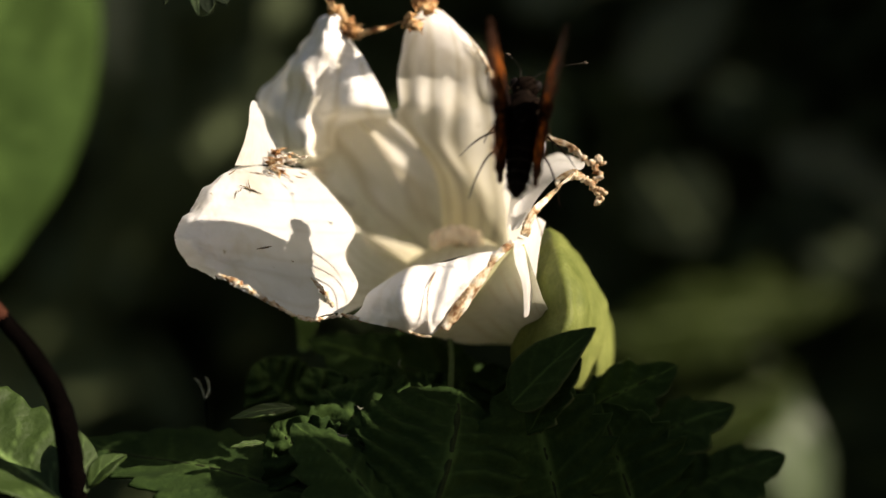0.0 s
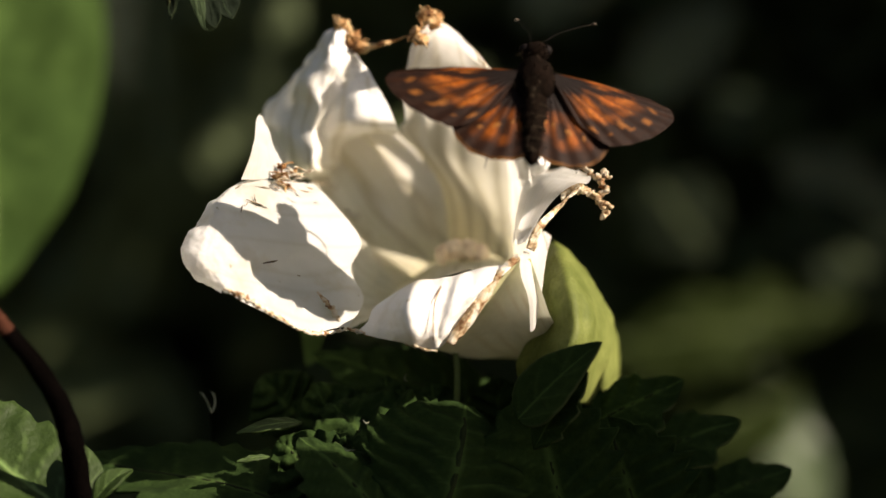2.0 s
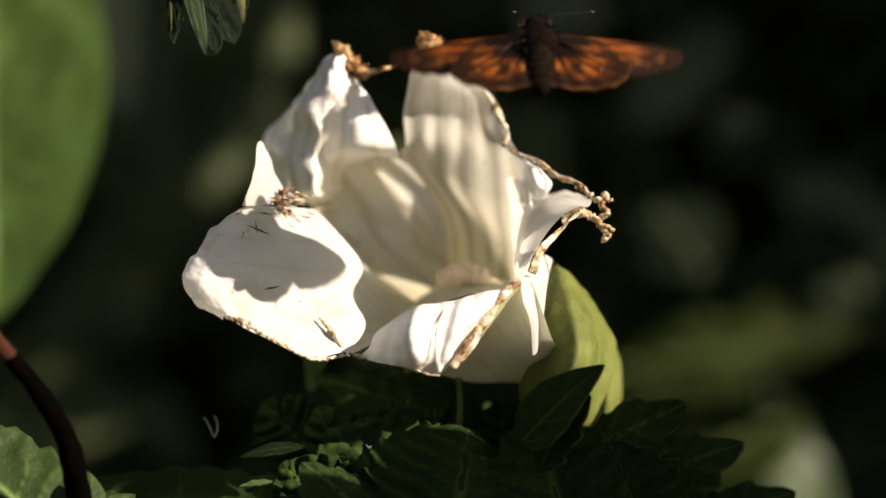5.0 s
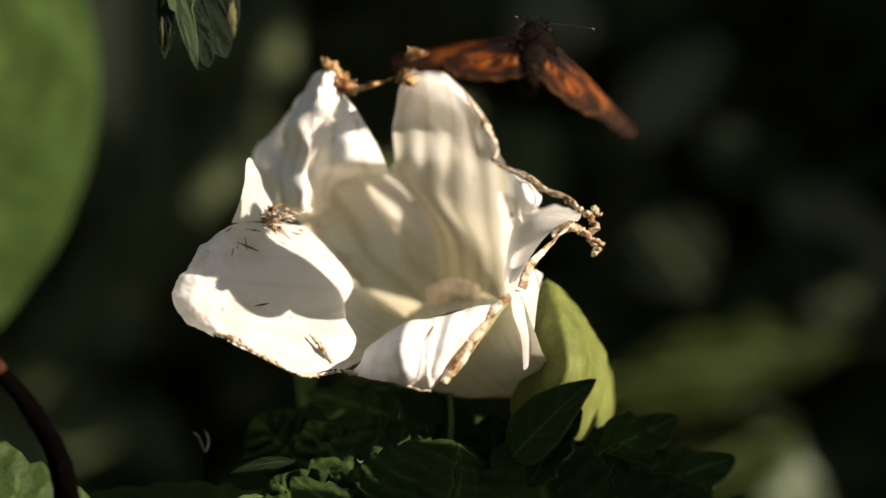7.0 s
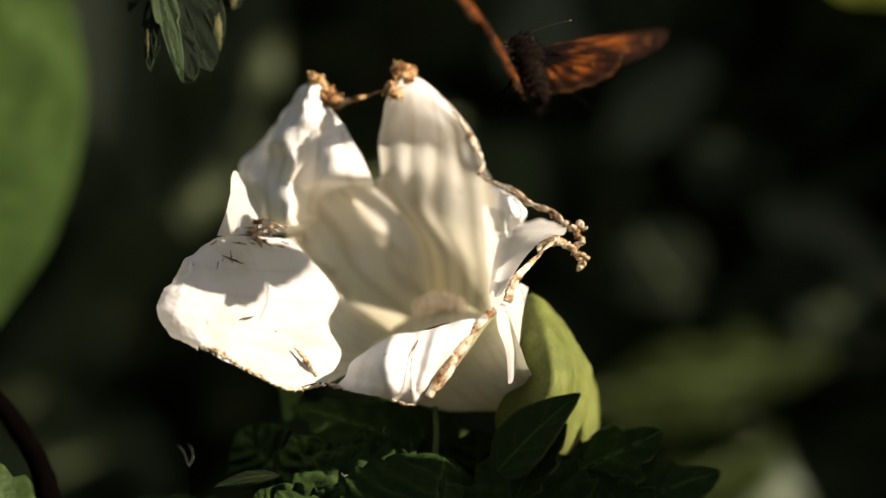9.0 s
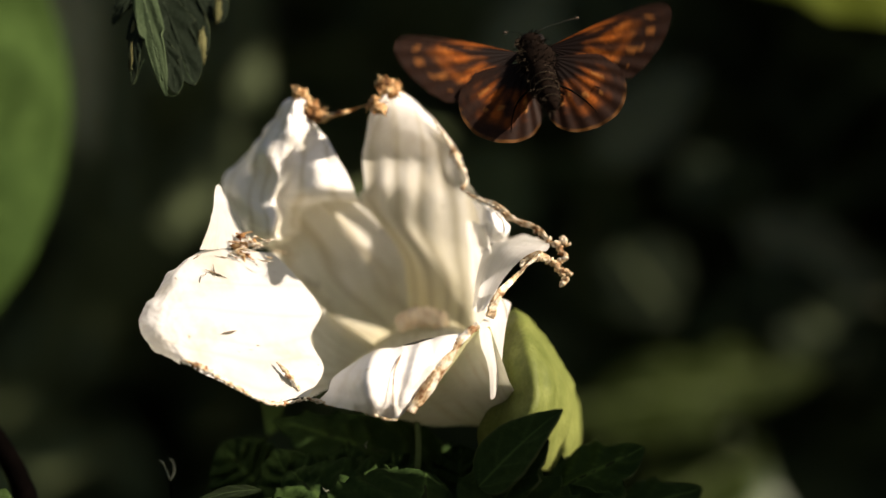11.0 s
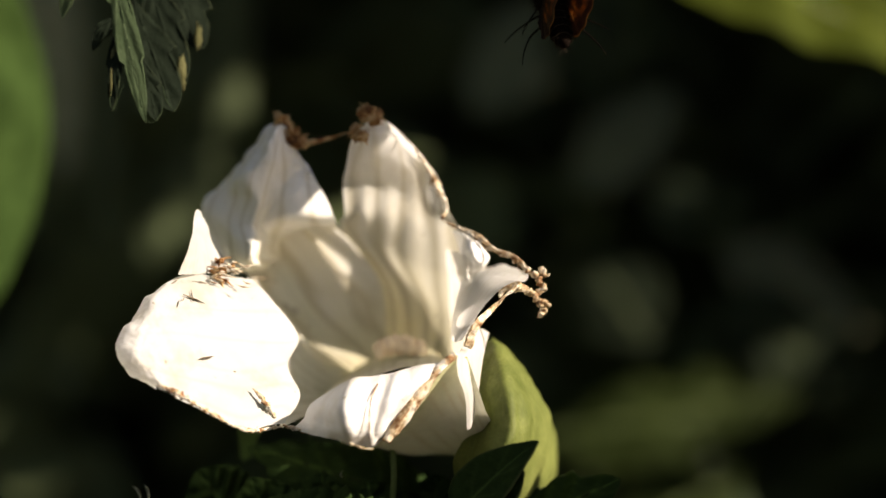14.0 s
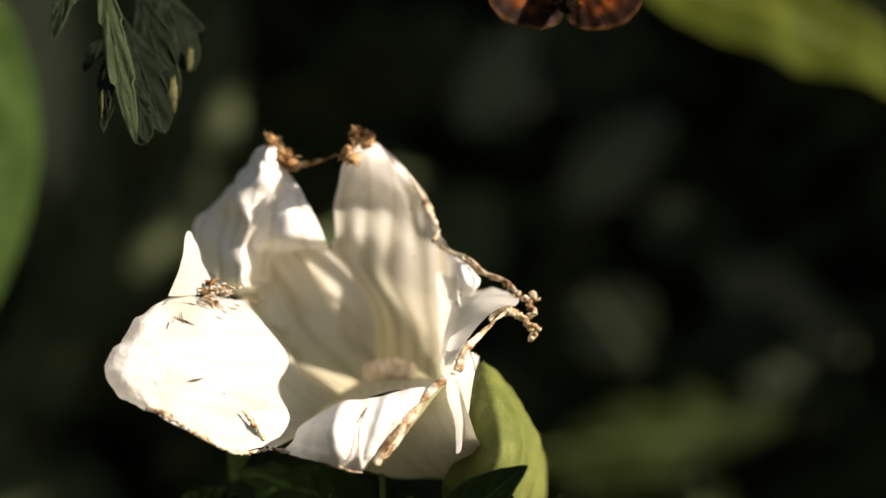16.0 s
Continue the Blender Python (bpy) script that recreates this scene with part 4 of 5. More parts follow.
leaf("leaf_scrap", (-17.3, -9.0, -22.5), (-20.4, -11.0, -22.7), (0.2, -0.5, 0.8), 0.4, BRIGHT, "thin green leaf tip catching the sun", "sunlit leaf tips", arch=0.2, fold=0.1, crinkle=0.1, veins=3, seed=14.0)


def red_stem():
    ob = thing("red_stem", (-34.5, -18.0, -24.9), "bare stem, shade and sun painted in as near-black and reddish", "stem")
    # lit and shaded stretches of the stem come from two colours
    part("reddish_shoot", tube([(-44.6, -26.0, -3.0), (-42.5, -26.0, -5.3), (-40.7, -25.0, -7.6), (-39.7, -24.7, -8.9)], [0.8, 0.8, 0.8, 0.75], 40, 10, 0.15), RED, ob, "upper stem painted reddish as if sunlit")
    part("shaft", tube([(-39.8, -24.7, -8.8), (-37.8, -24.0, -11.4), (-35.6, -22.0, -15.8), (-34.8, -20.0, -20.3), (-34.7, -18.0, -24.9), (-37.8, 0.0, -58.0), (-46.1, 40.0, -560.0)], [0.78, 1.15, 1.35, 1.0, 0.5, 0.6, 1.6], 80, 10, 0.15), SHADED_STEM, ob, "lower stem painted nearly black for shade")


def curl():
    ob = thing("tendril", (-24.5, 0.0, -18.8), "tiny pale looped tendril", "tendril")
    part("loop", tube([(-25.9, 1.0, -16.8), (-25.3, 0.0, -17.0), (-24.8, 0.0, -18.0), (-24.5, 0.0, -18.8), (-24.2, 1.0, -18.1), (-24.5, 2.0, -17.1), (-25.0, 3.0, -16.8)], [0.06, 0.12, 0.10, 0.14, 0.12, 0.10, 0.04], 40, 6), PALE_TENDRIL, ob)
    part("thread", tube([(-24.5, 0.0, -18.8), (-24.8, 4.0, -22.2), (-25.4, 12.0, -28.3), (-29.1, 40.0, -560.0)], [0.1, 0.06, 0.08, 0.4], 30, 6), SHADED_STEM, ob, "thin dark thread")


def thin_stalk():
    ob = thing("thin_stalk", (1.9, 0.0, -17.8), "thin pale green stalk under the flower", "stem")
    part("stem", tube([(1.7, -1.0, -12.0), (1.9, -1.0, -15.0), (1.8, 0.0, -17.8), (1.0, 6.0, -28.7), (0.6, 30.0, -534.2)], [0.3, 0.35, 0.35, 0.4, 0.8], 40, 8), GREEN_STEM, ob)


def leaf_glints():
    # pale curls put in for small glints on the dark leaves
    for pts in (((-9.5, -15.0, -20.6), (-9.1, -15.3, -20.9), (-8.3, -15.0, -20.9)), ((-7.6, -13.0, -18.2), (-7.3, -13.2, -18.5), (-7.0, -13.0, -18.4)), ((-3.5, -2.0, -14.5), (-3.7, -2.2, -15.0), (-3.5, -2.0, -15.3))):
        ob = thing("leaf_glint", pts[1], "tiny pale curl standing in for a glint on a dark leaf", "hair", "pale hairs")
        part("strand", tube(pts, [0.04, 0.09, 0.04], 14, 6), PALE_TENDRIL, ob)


leaf_glints()


def shading_leaves():
    """Unseen hedge leaves added towards the sun; the leaf bed lies in their shade."""
    across = Vector((-TO_SUN.y, TO_SUN.x, 0)).normalized()
    up = TO_SUN.cross(across)
    if up.z < 0:
        up = -up
    for k, (a, b, c, d, width, far) in enumerate(((-9, -52, -10.5, -14, 8.5, 92), (2, -56, 0, -21, 9, 96), (14, -62, 15, -23.5, 8.5, 100), (8, -58, 7.5, -20.5, 7, 104), (-18, -52, -18.5, -14.5, 7, 98), (-28, -50, -28, -16, 6, 94), (-4, -56, -4.5, -19, 7, 108))):
        base, tip = (TO_SUN * far + across * p + up * q for p, q in ((a, b), (c, d)))
        leaf("shading_leaf", base, tip, TO_SUN, width, BROAD, "unseen green hedge leaf, added in full sun to shade the leaves below", "leaves out in the sun", teeth=6, bite=0.12, arch=1.0, crinkle=0.4, blunt=1.3, seed=60.0 + k, stalk=[base - up * 40 + across * 5, (base.x + 20, base.y, -500)])


shading_leaves()
red_stem()
curl()
thin_stalk()


def hanging_leaf():
    ob = thing("hanging_leaf", (-33.0, 0.0, 46.6), "dark jagged hanging leaf, pale along its middle, tips painted as if sunlit", "leaf")
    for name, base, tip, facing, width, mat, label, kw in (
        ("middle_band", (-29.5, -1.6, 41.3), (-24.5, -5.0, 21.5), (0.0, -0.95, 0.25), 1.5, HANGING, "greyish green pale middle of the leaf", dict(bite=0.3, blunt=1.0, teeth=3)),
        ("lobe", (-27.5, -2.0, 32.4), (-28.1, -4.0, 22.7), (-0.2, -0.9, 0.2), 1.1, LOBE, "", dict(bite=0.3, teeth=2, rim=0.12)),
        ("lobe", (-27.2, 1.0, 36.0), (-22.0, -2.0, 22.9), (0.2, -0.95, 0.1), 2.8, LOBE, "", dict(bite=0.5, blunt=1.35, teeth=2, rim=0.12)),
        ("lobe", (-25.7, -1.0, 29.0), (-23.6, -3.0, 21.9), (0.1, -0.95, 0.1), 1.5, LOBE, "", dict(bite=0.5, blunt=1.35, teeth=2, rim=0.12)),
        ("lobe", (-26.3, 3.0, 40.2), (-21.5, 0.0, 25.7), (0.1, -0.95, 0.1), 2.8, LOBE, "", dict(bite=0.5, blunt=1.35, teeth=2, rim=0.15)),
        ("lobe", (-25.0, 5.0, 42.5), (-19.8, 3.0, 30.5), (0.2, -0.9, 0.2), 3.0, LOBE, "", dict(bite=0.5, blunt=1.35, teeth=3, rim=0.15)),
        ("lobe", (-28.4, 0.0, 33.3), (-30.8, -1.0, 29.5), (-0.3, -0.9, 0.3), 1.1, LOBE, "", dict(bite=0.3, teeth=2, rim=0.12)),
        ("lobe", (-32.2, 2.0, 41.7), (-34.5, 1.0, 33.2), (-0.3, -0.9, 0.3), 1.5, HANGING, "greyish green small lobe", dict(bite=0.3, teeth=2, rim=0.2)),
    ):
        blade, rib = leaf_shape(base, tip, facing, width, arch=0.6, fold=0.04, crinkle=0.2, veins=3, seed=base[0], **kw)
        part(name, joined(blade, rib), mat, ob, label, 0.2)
    for c, size, seed in (((-21.5, -0.6, 27.3), (0.5, 0.25, 1.5), 1.0), ((-21.9, -0.6, 26.0), (0.5, 0.2, 0.3), 2.0), ((-20.1, 2.4, 31.7), (0.34, 0.2, 1.2), 3.0), ((-28.3, -4.2, 25.6), (0.16, 0.12, 1.3), 4.0), ((-28.2, -3.4, 28.7), (0.26, 0.12, 0.6), 5.0)):
        part("lit_tip", blob(c, size, 0.9, 0.6, seed), LIT_TIP, ob, "leaf tip painted yellowish as if sunlit")
    for pts in (((-28.2, -4.3, 24.8), (-28.3, -4.3, 23.6), (-27.9, -4.3, 22.7)), ((-26.9, -4.3, 25.5), (-27.4, -4.3, 24.3), (-27.9, -4.3, 22.7)), ((-23.1, -3.0, 25.7), (-22.5, -3.0, 23.9), (-21.7, -3.0, 22.9)), ((-25.0, -4.4, 22.4), (-24.0, -4.4, 21.5), (-22.8, -4.2, 22.8))):
        part("rim_vein", tube(pts, [0.03, 0.03, 0.02], 16, 5), HANGING, ob, "fine pale rim")


hanging_leaf()

# ---- leaves and stems behind ----
FAR = "soft leaves far behind the flower"
leaf("broad_leaf", (-77.4, 105.0, 71.0), (-74.8, 100.0, -9.5), (0.55, -0.8, 0.25), 21.5, BROAD, "broad green leaf standing behind the flower", "", arch=-3, fold=0.1, crinkle=0.5, veins=5, seed=30.0)
leaf("yellow_leaf", (40.0, 150.0, 81.0), (129.0, 150.0, 48.0), (0.3, -0.8, 0.35), 11.0, YELLOW, "yellow-green leaf with sun shining through", "", arch=2, fold=0.1, crinkle=0.3, veins=7, seed=31.0)
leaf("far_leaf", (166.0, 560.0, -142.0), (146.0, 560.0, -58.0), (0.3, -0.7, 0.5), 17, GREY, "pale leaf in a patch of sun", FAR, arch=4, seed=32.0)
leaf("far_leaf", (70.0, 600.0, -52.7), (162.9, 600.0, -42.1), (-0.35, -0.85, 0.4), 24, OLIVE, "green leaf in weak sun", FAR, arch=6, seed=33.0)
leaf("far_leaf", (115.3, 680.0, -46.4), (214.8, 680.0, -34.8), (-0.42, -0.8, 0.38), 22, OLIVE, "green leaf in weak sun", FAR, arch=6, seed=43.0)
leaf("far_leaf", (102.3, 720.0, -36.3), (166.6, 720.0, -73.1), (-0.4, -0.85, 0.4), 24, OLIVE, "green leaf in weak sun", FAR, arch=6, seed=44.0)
leaf("far_leaf", (101.6, 640.0, 31.2), (132.3, 640.0, -8.0), (-0.49, -0.8, 0.33), 22, SHADED, "grey-green leaf coloured dark for shade", FAR, arch=4, seed=34.0)
leaf("far_leaf", (139.1, 700.0, 60.4), (172.0, 700.0, 66.4), (-0.49, -0.8, 0.33), 16, SHADED, "grey-green leaf coloured dark for shade", FAR, arch=4, seed=35.0)
leaf("far_leaf", (91.4, 690.0, 180.4), (116.3, 690.0, 123.6), (-0.49, -0.8, 0.33), 24, SHADED, "grey-green leaf coloured dark for deep shade", FAR, arch=4, seed=45.0)
leaf("far_leaf", (194.2, 780.0, 46.2), (279.2, 780.0, 0.4), (-0.1, -0.65, 0.75), 34, LIFTED, "grey-green leaf coloured pale to brighten the deep shade", FAR, arch=4, seed=46.0)
leaf("far_leaf", (111.5, 800.0, 80.7), (171.7, 800.0, 140.7), (-0.1, -0.65, 0.75), 30, LIFTED, "grey-green leaf coloured pale to brighten the deep shade", FAR, arch=4, seed=47.0)
leaf("far_leaf", (48.1, 800.0, 127.5), (115.0, 800.0, 200.9), (-0.1, -0.65, 0.75), 34, LIFTED, "grey-green leaf coloured pale to brighten the deep shade", FAR, arch=4, seed=48.0)
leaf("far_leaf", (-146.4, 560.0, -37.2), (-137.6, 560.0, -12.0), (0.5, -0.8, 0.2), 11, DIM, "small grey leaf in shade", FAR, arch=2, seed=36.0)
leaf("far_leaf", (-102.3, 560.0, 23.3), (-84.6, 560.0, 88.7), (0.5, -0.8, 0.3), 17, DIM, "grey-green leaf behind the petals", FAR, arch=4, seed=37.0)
leaf("far_leaf", (182.0, 720.0, 18.8), (255.5, 720.0, -36.4), (-0.5, -0.8, 0.3), 26, SHADED, "green leaf coloured dark for deep shade", FAR, arch=4, seed=38.0)
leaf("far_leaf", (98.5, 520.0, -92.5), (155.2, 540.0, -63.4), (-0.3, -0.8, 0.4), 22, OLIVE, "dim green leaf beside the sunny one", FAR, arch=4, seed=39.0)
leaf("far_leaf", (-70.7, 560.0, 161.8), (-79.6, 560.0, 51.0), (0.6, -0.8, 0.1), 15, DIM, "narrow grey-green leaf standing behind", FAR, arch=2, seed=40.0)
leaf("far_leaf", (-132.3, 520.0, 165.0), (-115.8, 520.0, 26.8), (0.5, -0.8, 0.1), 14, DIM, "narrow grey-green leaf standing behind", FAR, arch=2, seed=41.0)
leaf("far_leaf", (-120.9, 380.0, 136.0), (-106.6, 380.0, 46.3), (0.3, -0.9, 0.2), 11, LIFTED, "standing grey leaf coloured pale to brighten the shade", FAR, arch=2, seed=49.0)


# ---- the butterfly ----
def fan(table, rings, paint):
    """A wing: a fan of ribs from its root, in the plane of x (outward) and z (forward)."""
    A = spline(table, 46)
    verts, tint = [], []
    for i in range(rings):
        f = 0.03 + 0.97 * i / (rings - 1)
        for k, (ang, r) in enumerate(A):
            a = radians(ang)
            ridge = 0.10 * math.cos(2 * math.pi * k / 5.0) * f
            verts.append((r * f * math.cos(a), ridge + 0.9 * f * f * 0.4, r * f * math.sin(a)))
            tint.append(paint(f, k / 45, k))
    return verts, grid_faces(rings, 46), tint


DARK, ORANGE, PALE = Vector((0.007, 0.0035, 0.0025)), Vector((0.34, 0.075, 0.006)), Vector((0.52, 0.22, 0.055))


def blotch(f, v, size, seed):
    return 0.5 + 0.8 * noise.noise((f * size, v * size * 1.6, seed))


BROWN = Vector((0.026, 0.010, 0.005))


def ease(x, a, b):
    return max(0.0, min(1.0, (x - a) / (b - a)))


def fore_paint(f, v, k):
    """Dark at the root, an orange front edge and middle field with a dark streak, brown and pale spots outside."""
    wob = 0.07 * noise.noise((v * 9, f * 5, 2.0))
    field = ease(f + wob, 0.28, 0.42) * (1 - ease(f + wob, 0.66, 0.76)) * (1 - ease(v, 0.72, 0.9))
    field = max(field, (1 - ease(v, 0.10, 0.18)) * ease(f, 0.08, 0.2) * (1 - ease(f, 0.75, 0.85)))
    field *= max(0.08, min(1.0, 1.7 * blotch(f, v, 6, 1.0) - 0.25))
    if abs(v + 0.45 * (f - 0.5) - 0.34) < 0.06 * blotch(f, v, 7, 3.0) + 0.025 and 0.2 < f < 0.66:
        field *= 0.06
    if k % 5 == 0 and v > 0.15:
        field *= 0.35
    ground = DARK.lerp(BROWN, ease(f, 0.2, 0.75) * (0.6 + 0.6 * noise.noise((f * 21, v * 27, 8.0))))
    spot = 0.70 + wob < f < 0.90 and 0.12 < v < 0.85 and k % 5 in (1, 2, 3) and blotch(f, v, 11, 5.0) > 0.66
    tone = ORANGE.lerp(PALE, 0.6 if spot else 0.3 * blotch(f, v, 9, 7.0))
    return ground.lerp(tone, max(field, 0.5 if spot else 0.0) * (0.8 + 0.5 * noise.noise((f * 37, v * 43, 6.0))))


def hind_paint(f, v, k):
    """Brown with an orange middle broken by dark veins, cream cells and a faint fringe."""
    wob = 0.07 * noise.noise((v * 8, f * 4, 4.0))
    field = ease(f + wob, 0.34, 0.5) * (1 - ease(f + wob, 0.70, 0.82)) * ease(v, 0.14, 0.28) * (1 - ease(v, 0.7, 0.84))
    field *= max(0.06, min(0.9, 1.7 * blotch(f, v, 5, 9.0) - 0.35))
    if k % 5 in (0, 4):
        field *= 0.3
    ground = DARK.lerp(BROWN, ease(f, 0.25, 0.8) * (0.6 + 0.6 * noise.noise((f * 19, v * 23, 3.0))))
    cell = 0.5 < f + wob < 0.72 and 0.2 < v < 0.8 and k % 5 in (2, 3) and blotch(f, v, 9, 11.0) > 0.62
    if f > 0.955 and 0.25 < v < 0.85:
        return DARK.lerp(PALE, 0.28 * blotch(f, v, 23, 4.0))
    return ground.lerp(ORANGE.lerp(PALE, 0.8 if cell else 0.1), max(field, 0.6 if cell else 0.0) * (0.8 + 0.5 * noise.noise((f * 31, v * 47, 2.0))))


FORE = ((11, 4.5), (9, 8.0), (7, 10.9), (5, 12.6), (1, 13.2), (-5, 12.7), (-12, 11.9), (-20, 10.9), (-28, 10.0), (-36, 8.9), (-43, 6.4), (-50, 4.0))
HIND = ((-6, 4.6), (-16, 6.6), (-28, 8.0), (-40, 8.8), (-52, 9.1), (-66, 8.8), (-80, 8.3), (-92, 7.5), (-102, 6.0), (-110, 3.4))



def mirrored(shape):
    verts, faces, tint = shape
    return [(-x, y, z) for x, y, z in verts], [f[::-1] for f in faces], tint


def butterfly():
    ob = new("butterfly")
    ob.empty_display_size = 0.005
    tagged(ob, "orange and brown skipper butterfly hovering with beating wings", "butterfly")
    ORIGIN[ob.name] = Vector((0, 0, 0))
    rng = random.Random(4)
    thorax = part("thorax", blob((0, 0.3, 0.2), (1.95, 1.7, 2.6), 0.12, 1.0, 1, 16, 20), FUR, ob, "dark furry thorax")
    abdomen = part("abdomen", tube([(0, 0.5, -1.2), (0, 0.7, -3), (0, 0.8, -4.8), (0, 0.8, -6.6), (0, 0.7, -8.0), (0, 0.6, -8.6)], [1.3, 1.45, 1.35, 1.15, 0.85, 0.35], 36, 14, 0.15), FUR, ob, "dark tapering abdomen with hair bands")
    head = part("head", blob((0, 0.1, 3.2), (1.35, 1.2, 1.1), 0.1, 1.0, 2, 14, 18), FUR, ob, "dark furry head")
    for x in (-1, 1):
        part("eye", blob((1.05 * x, -0.1, 3.4), (0.55, 0.6, 0.6), 0.0, 1.0, 0, 10, 14), EYE, head, "glossy dark eye")
        bend = 0.35 if x < 0 else 1.0
        an = part("antenna", tube([(0.5 * x, -0.5, 3.9), (2.0 * x * bend, -0.3, 5.2), (3.8 * x * bend, 0.0, 6.2), (5.4 * x * bend, 0.3, 6.9)], [0.03, 0.022, 0.022, 0.035], 26, 6), HORN, ob, "thin banded antenna")
        part("club", blob((5.65 * x * bend, 0.35, 7.0), (0.28, 0.15, 0.15), 0.1, 1.0, 3, 8, 10), CLUB, an, "pale clubbed tip")
        for knee, foot in (((2.2, 3.0, 0.8), (3.4, 3.6, -1.4)), ((3.2, 2.6, -1.0), (5.6, 2.8, -3.6)), ((2.6, 2.6, -3.0), (4.4, 2.8, -8.2))):
            part("leg", tube([(0.8 * x, 1.6, knee[2] + 0.6), (knee[0] * x, knee[1], knee[2]), ((knee[0] + foot[0]) / 2 * x + 0.3 * x, foot[1], (knee[2] + foot[2]) / 2), (foot[0] * x, foot[1], foot[2])], [0.13, 0.10, 0.07, 0.04], 26, 6), FUR, ob, "thin dark leg")
    hairs = []
    for _ in range(700):
        d = Vector((rng.gauss(0, 1), rng.gauss(0, 1), rng.gauss(0, 1))).normalized()
        if rng.random() < 0.6:
            p, out = Vector((1.7 * d.x, 0.3 + 1.5 * d.y, 0.2 + 2.4 * d.z)), d
        elif rng.random() < 0.4:
            p, out = Vector((1.3 * d.x, 0.1 + 1.1 * d.y, 3.2 + d.z)), d
        else:
            z = rng.uniform(-8, -1.5)
            r = 1.4 * (1 - max(0, (-z - 4) / 6) ** 2)
            out = Vector((d.x, d.y, -0.5)).normalized()
            p = Vector((r * d.x, 0.7 + r * d.y, z))
        side = out.cross(Vector((0.3, 0.5, 1))).normalized() * 0.05
        tip = p + out * rng.uniform(0.5, 1.1) + Vector((0, 0, -0.5))
        hairs.append(([p - side, p + side, tip], [(0, 1, 2)]))
    tagged(part("fur", joined(*hairs), HAIR, ob, "brown hairs on the body"), kind="stuff")
    for k in range(5):
        z = -2.8 - 1.2 * k
        r = (1.47, 1.42, 1.32, 1.18, 0.95)[k]
        ring = [(r * math.cos(a), 0.75 + r * math.sin(a), z) for a in [2 * math.pi * q / 16 for q in range(17)]]
        part("band", tube(ring, [0.05] * 17, 34, 5), HAIR, abdomen, "brown hair band")
    wings = {}
    for name, table, paint in (("forewing", FORE, fore_paint), ("hindwing", HIND, hind_paint)):
        right = fan(table, 40, paint)
        for key, shape in (("R", right), ("L", mirrored(right))):
            w = part(name, shape, WING, ob, "orange wing with dark veins and brown border" if name == "forewing" else "brown wing with orange patches")
            wings[name, key] = w
    return ob, wings


BUTTERFLY, WINGS = butterfly()


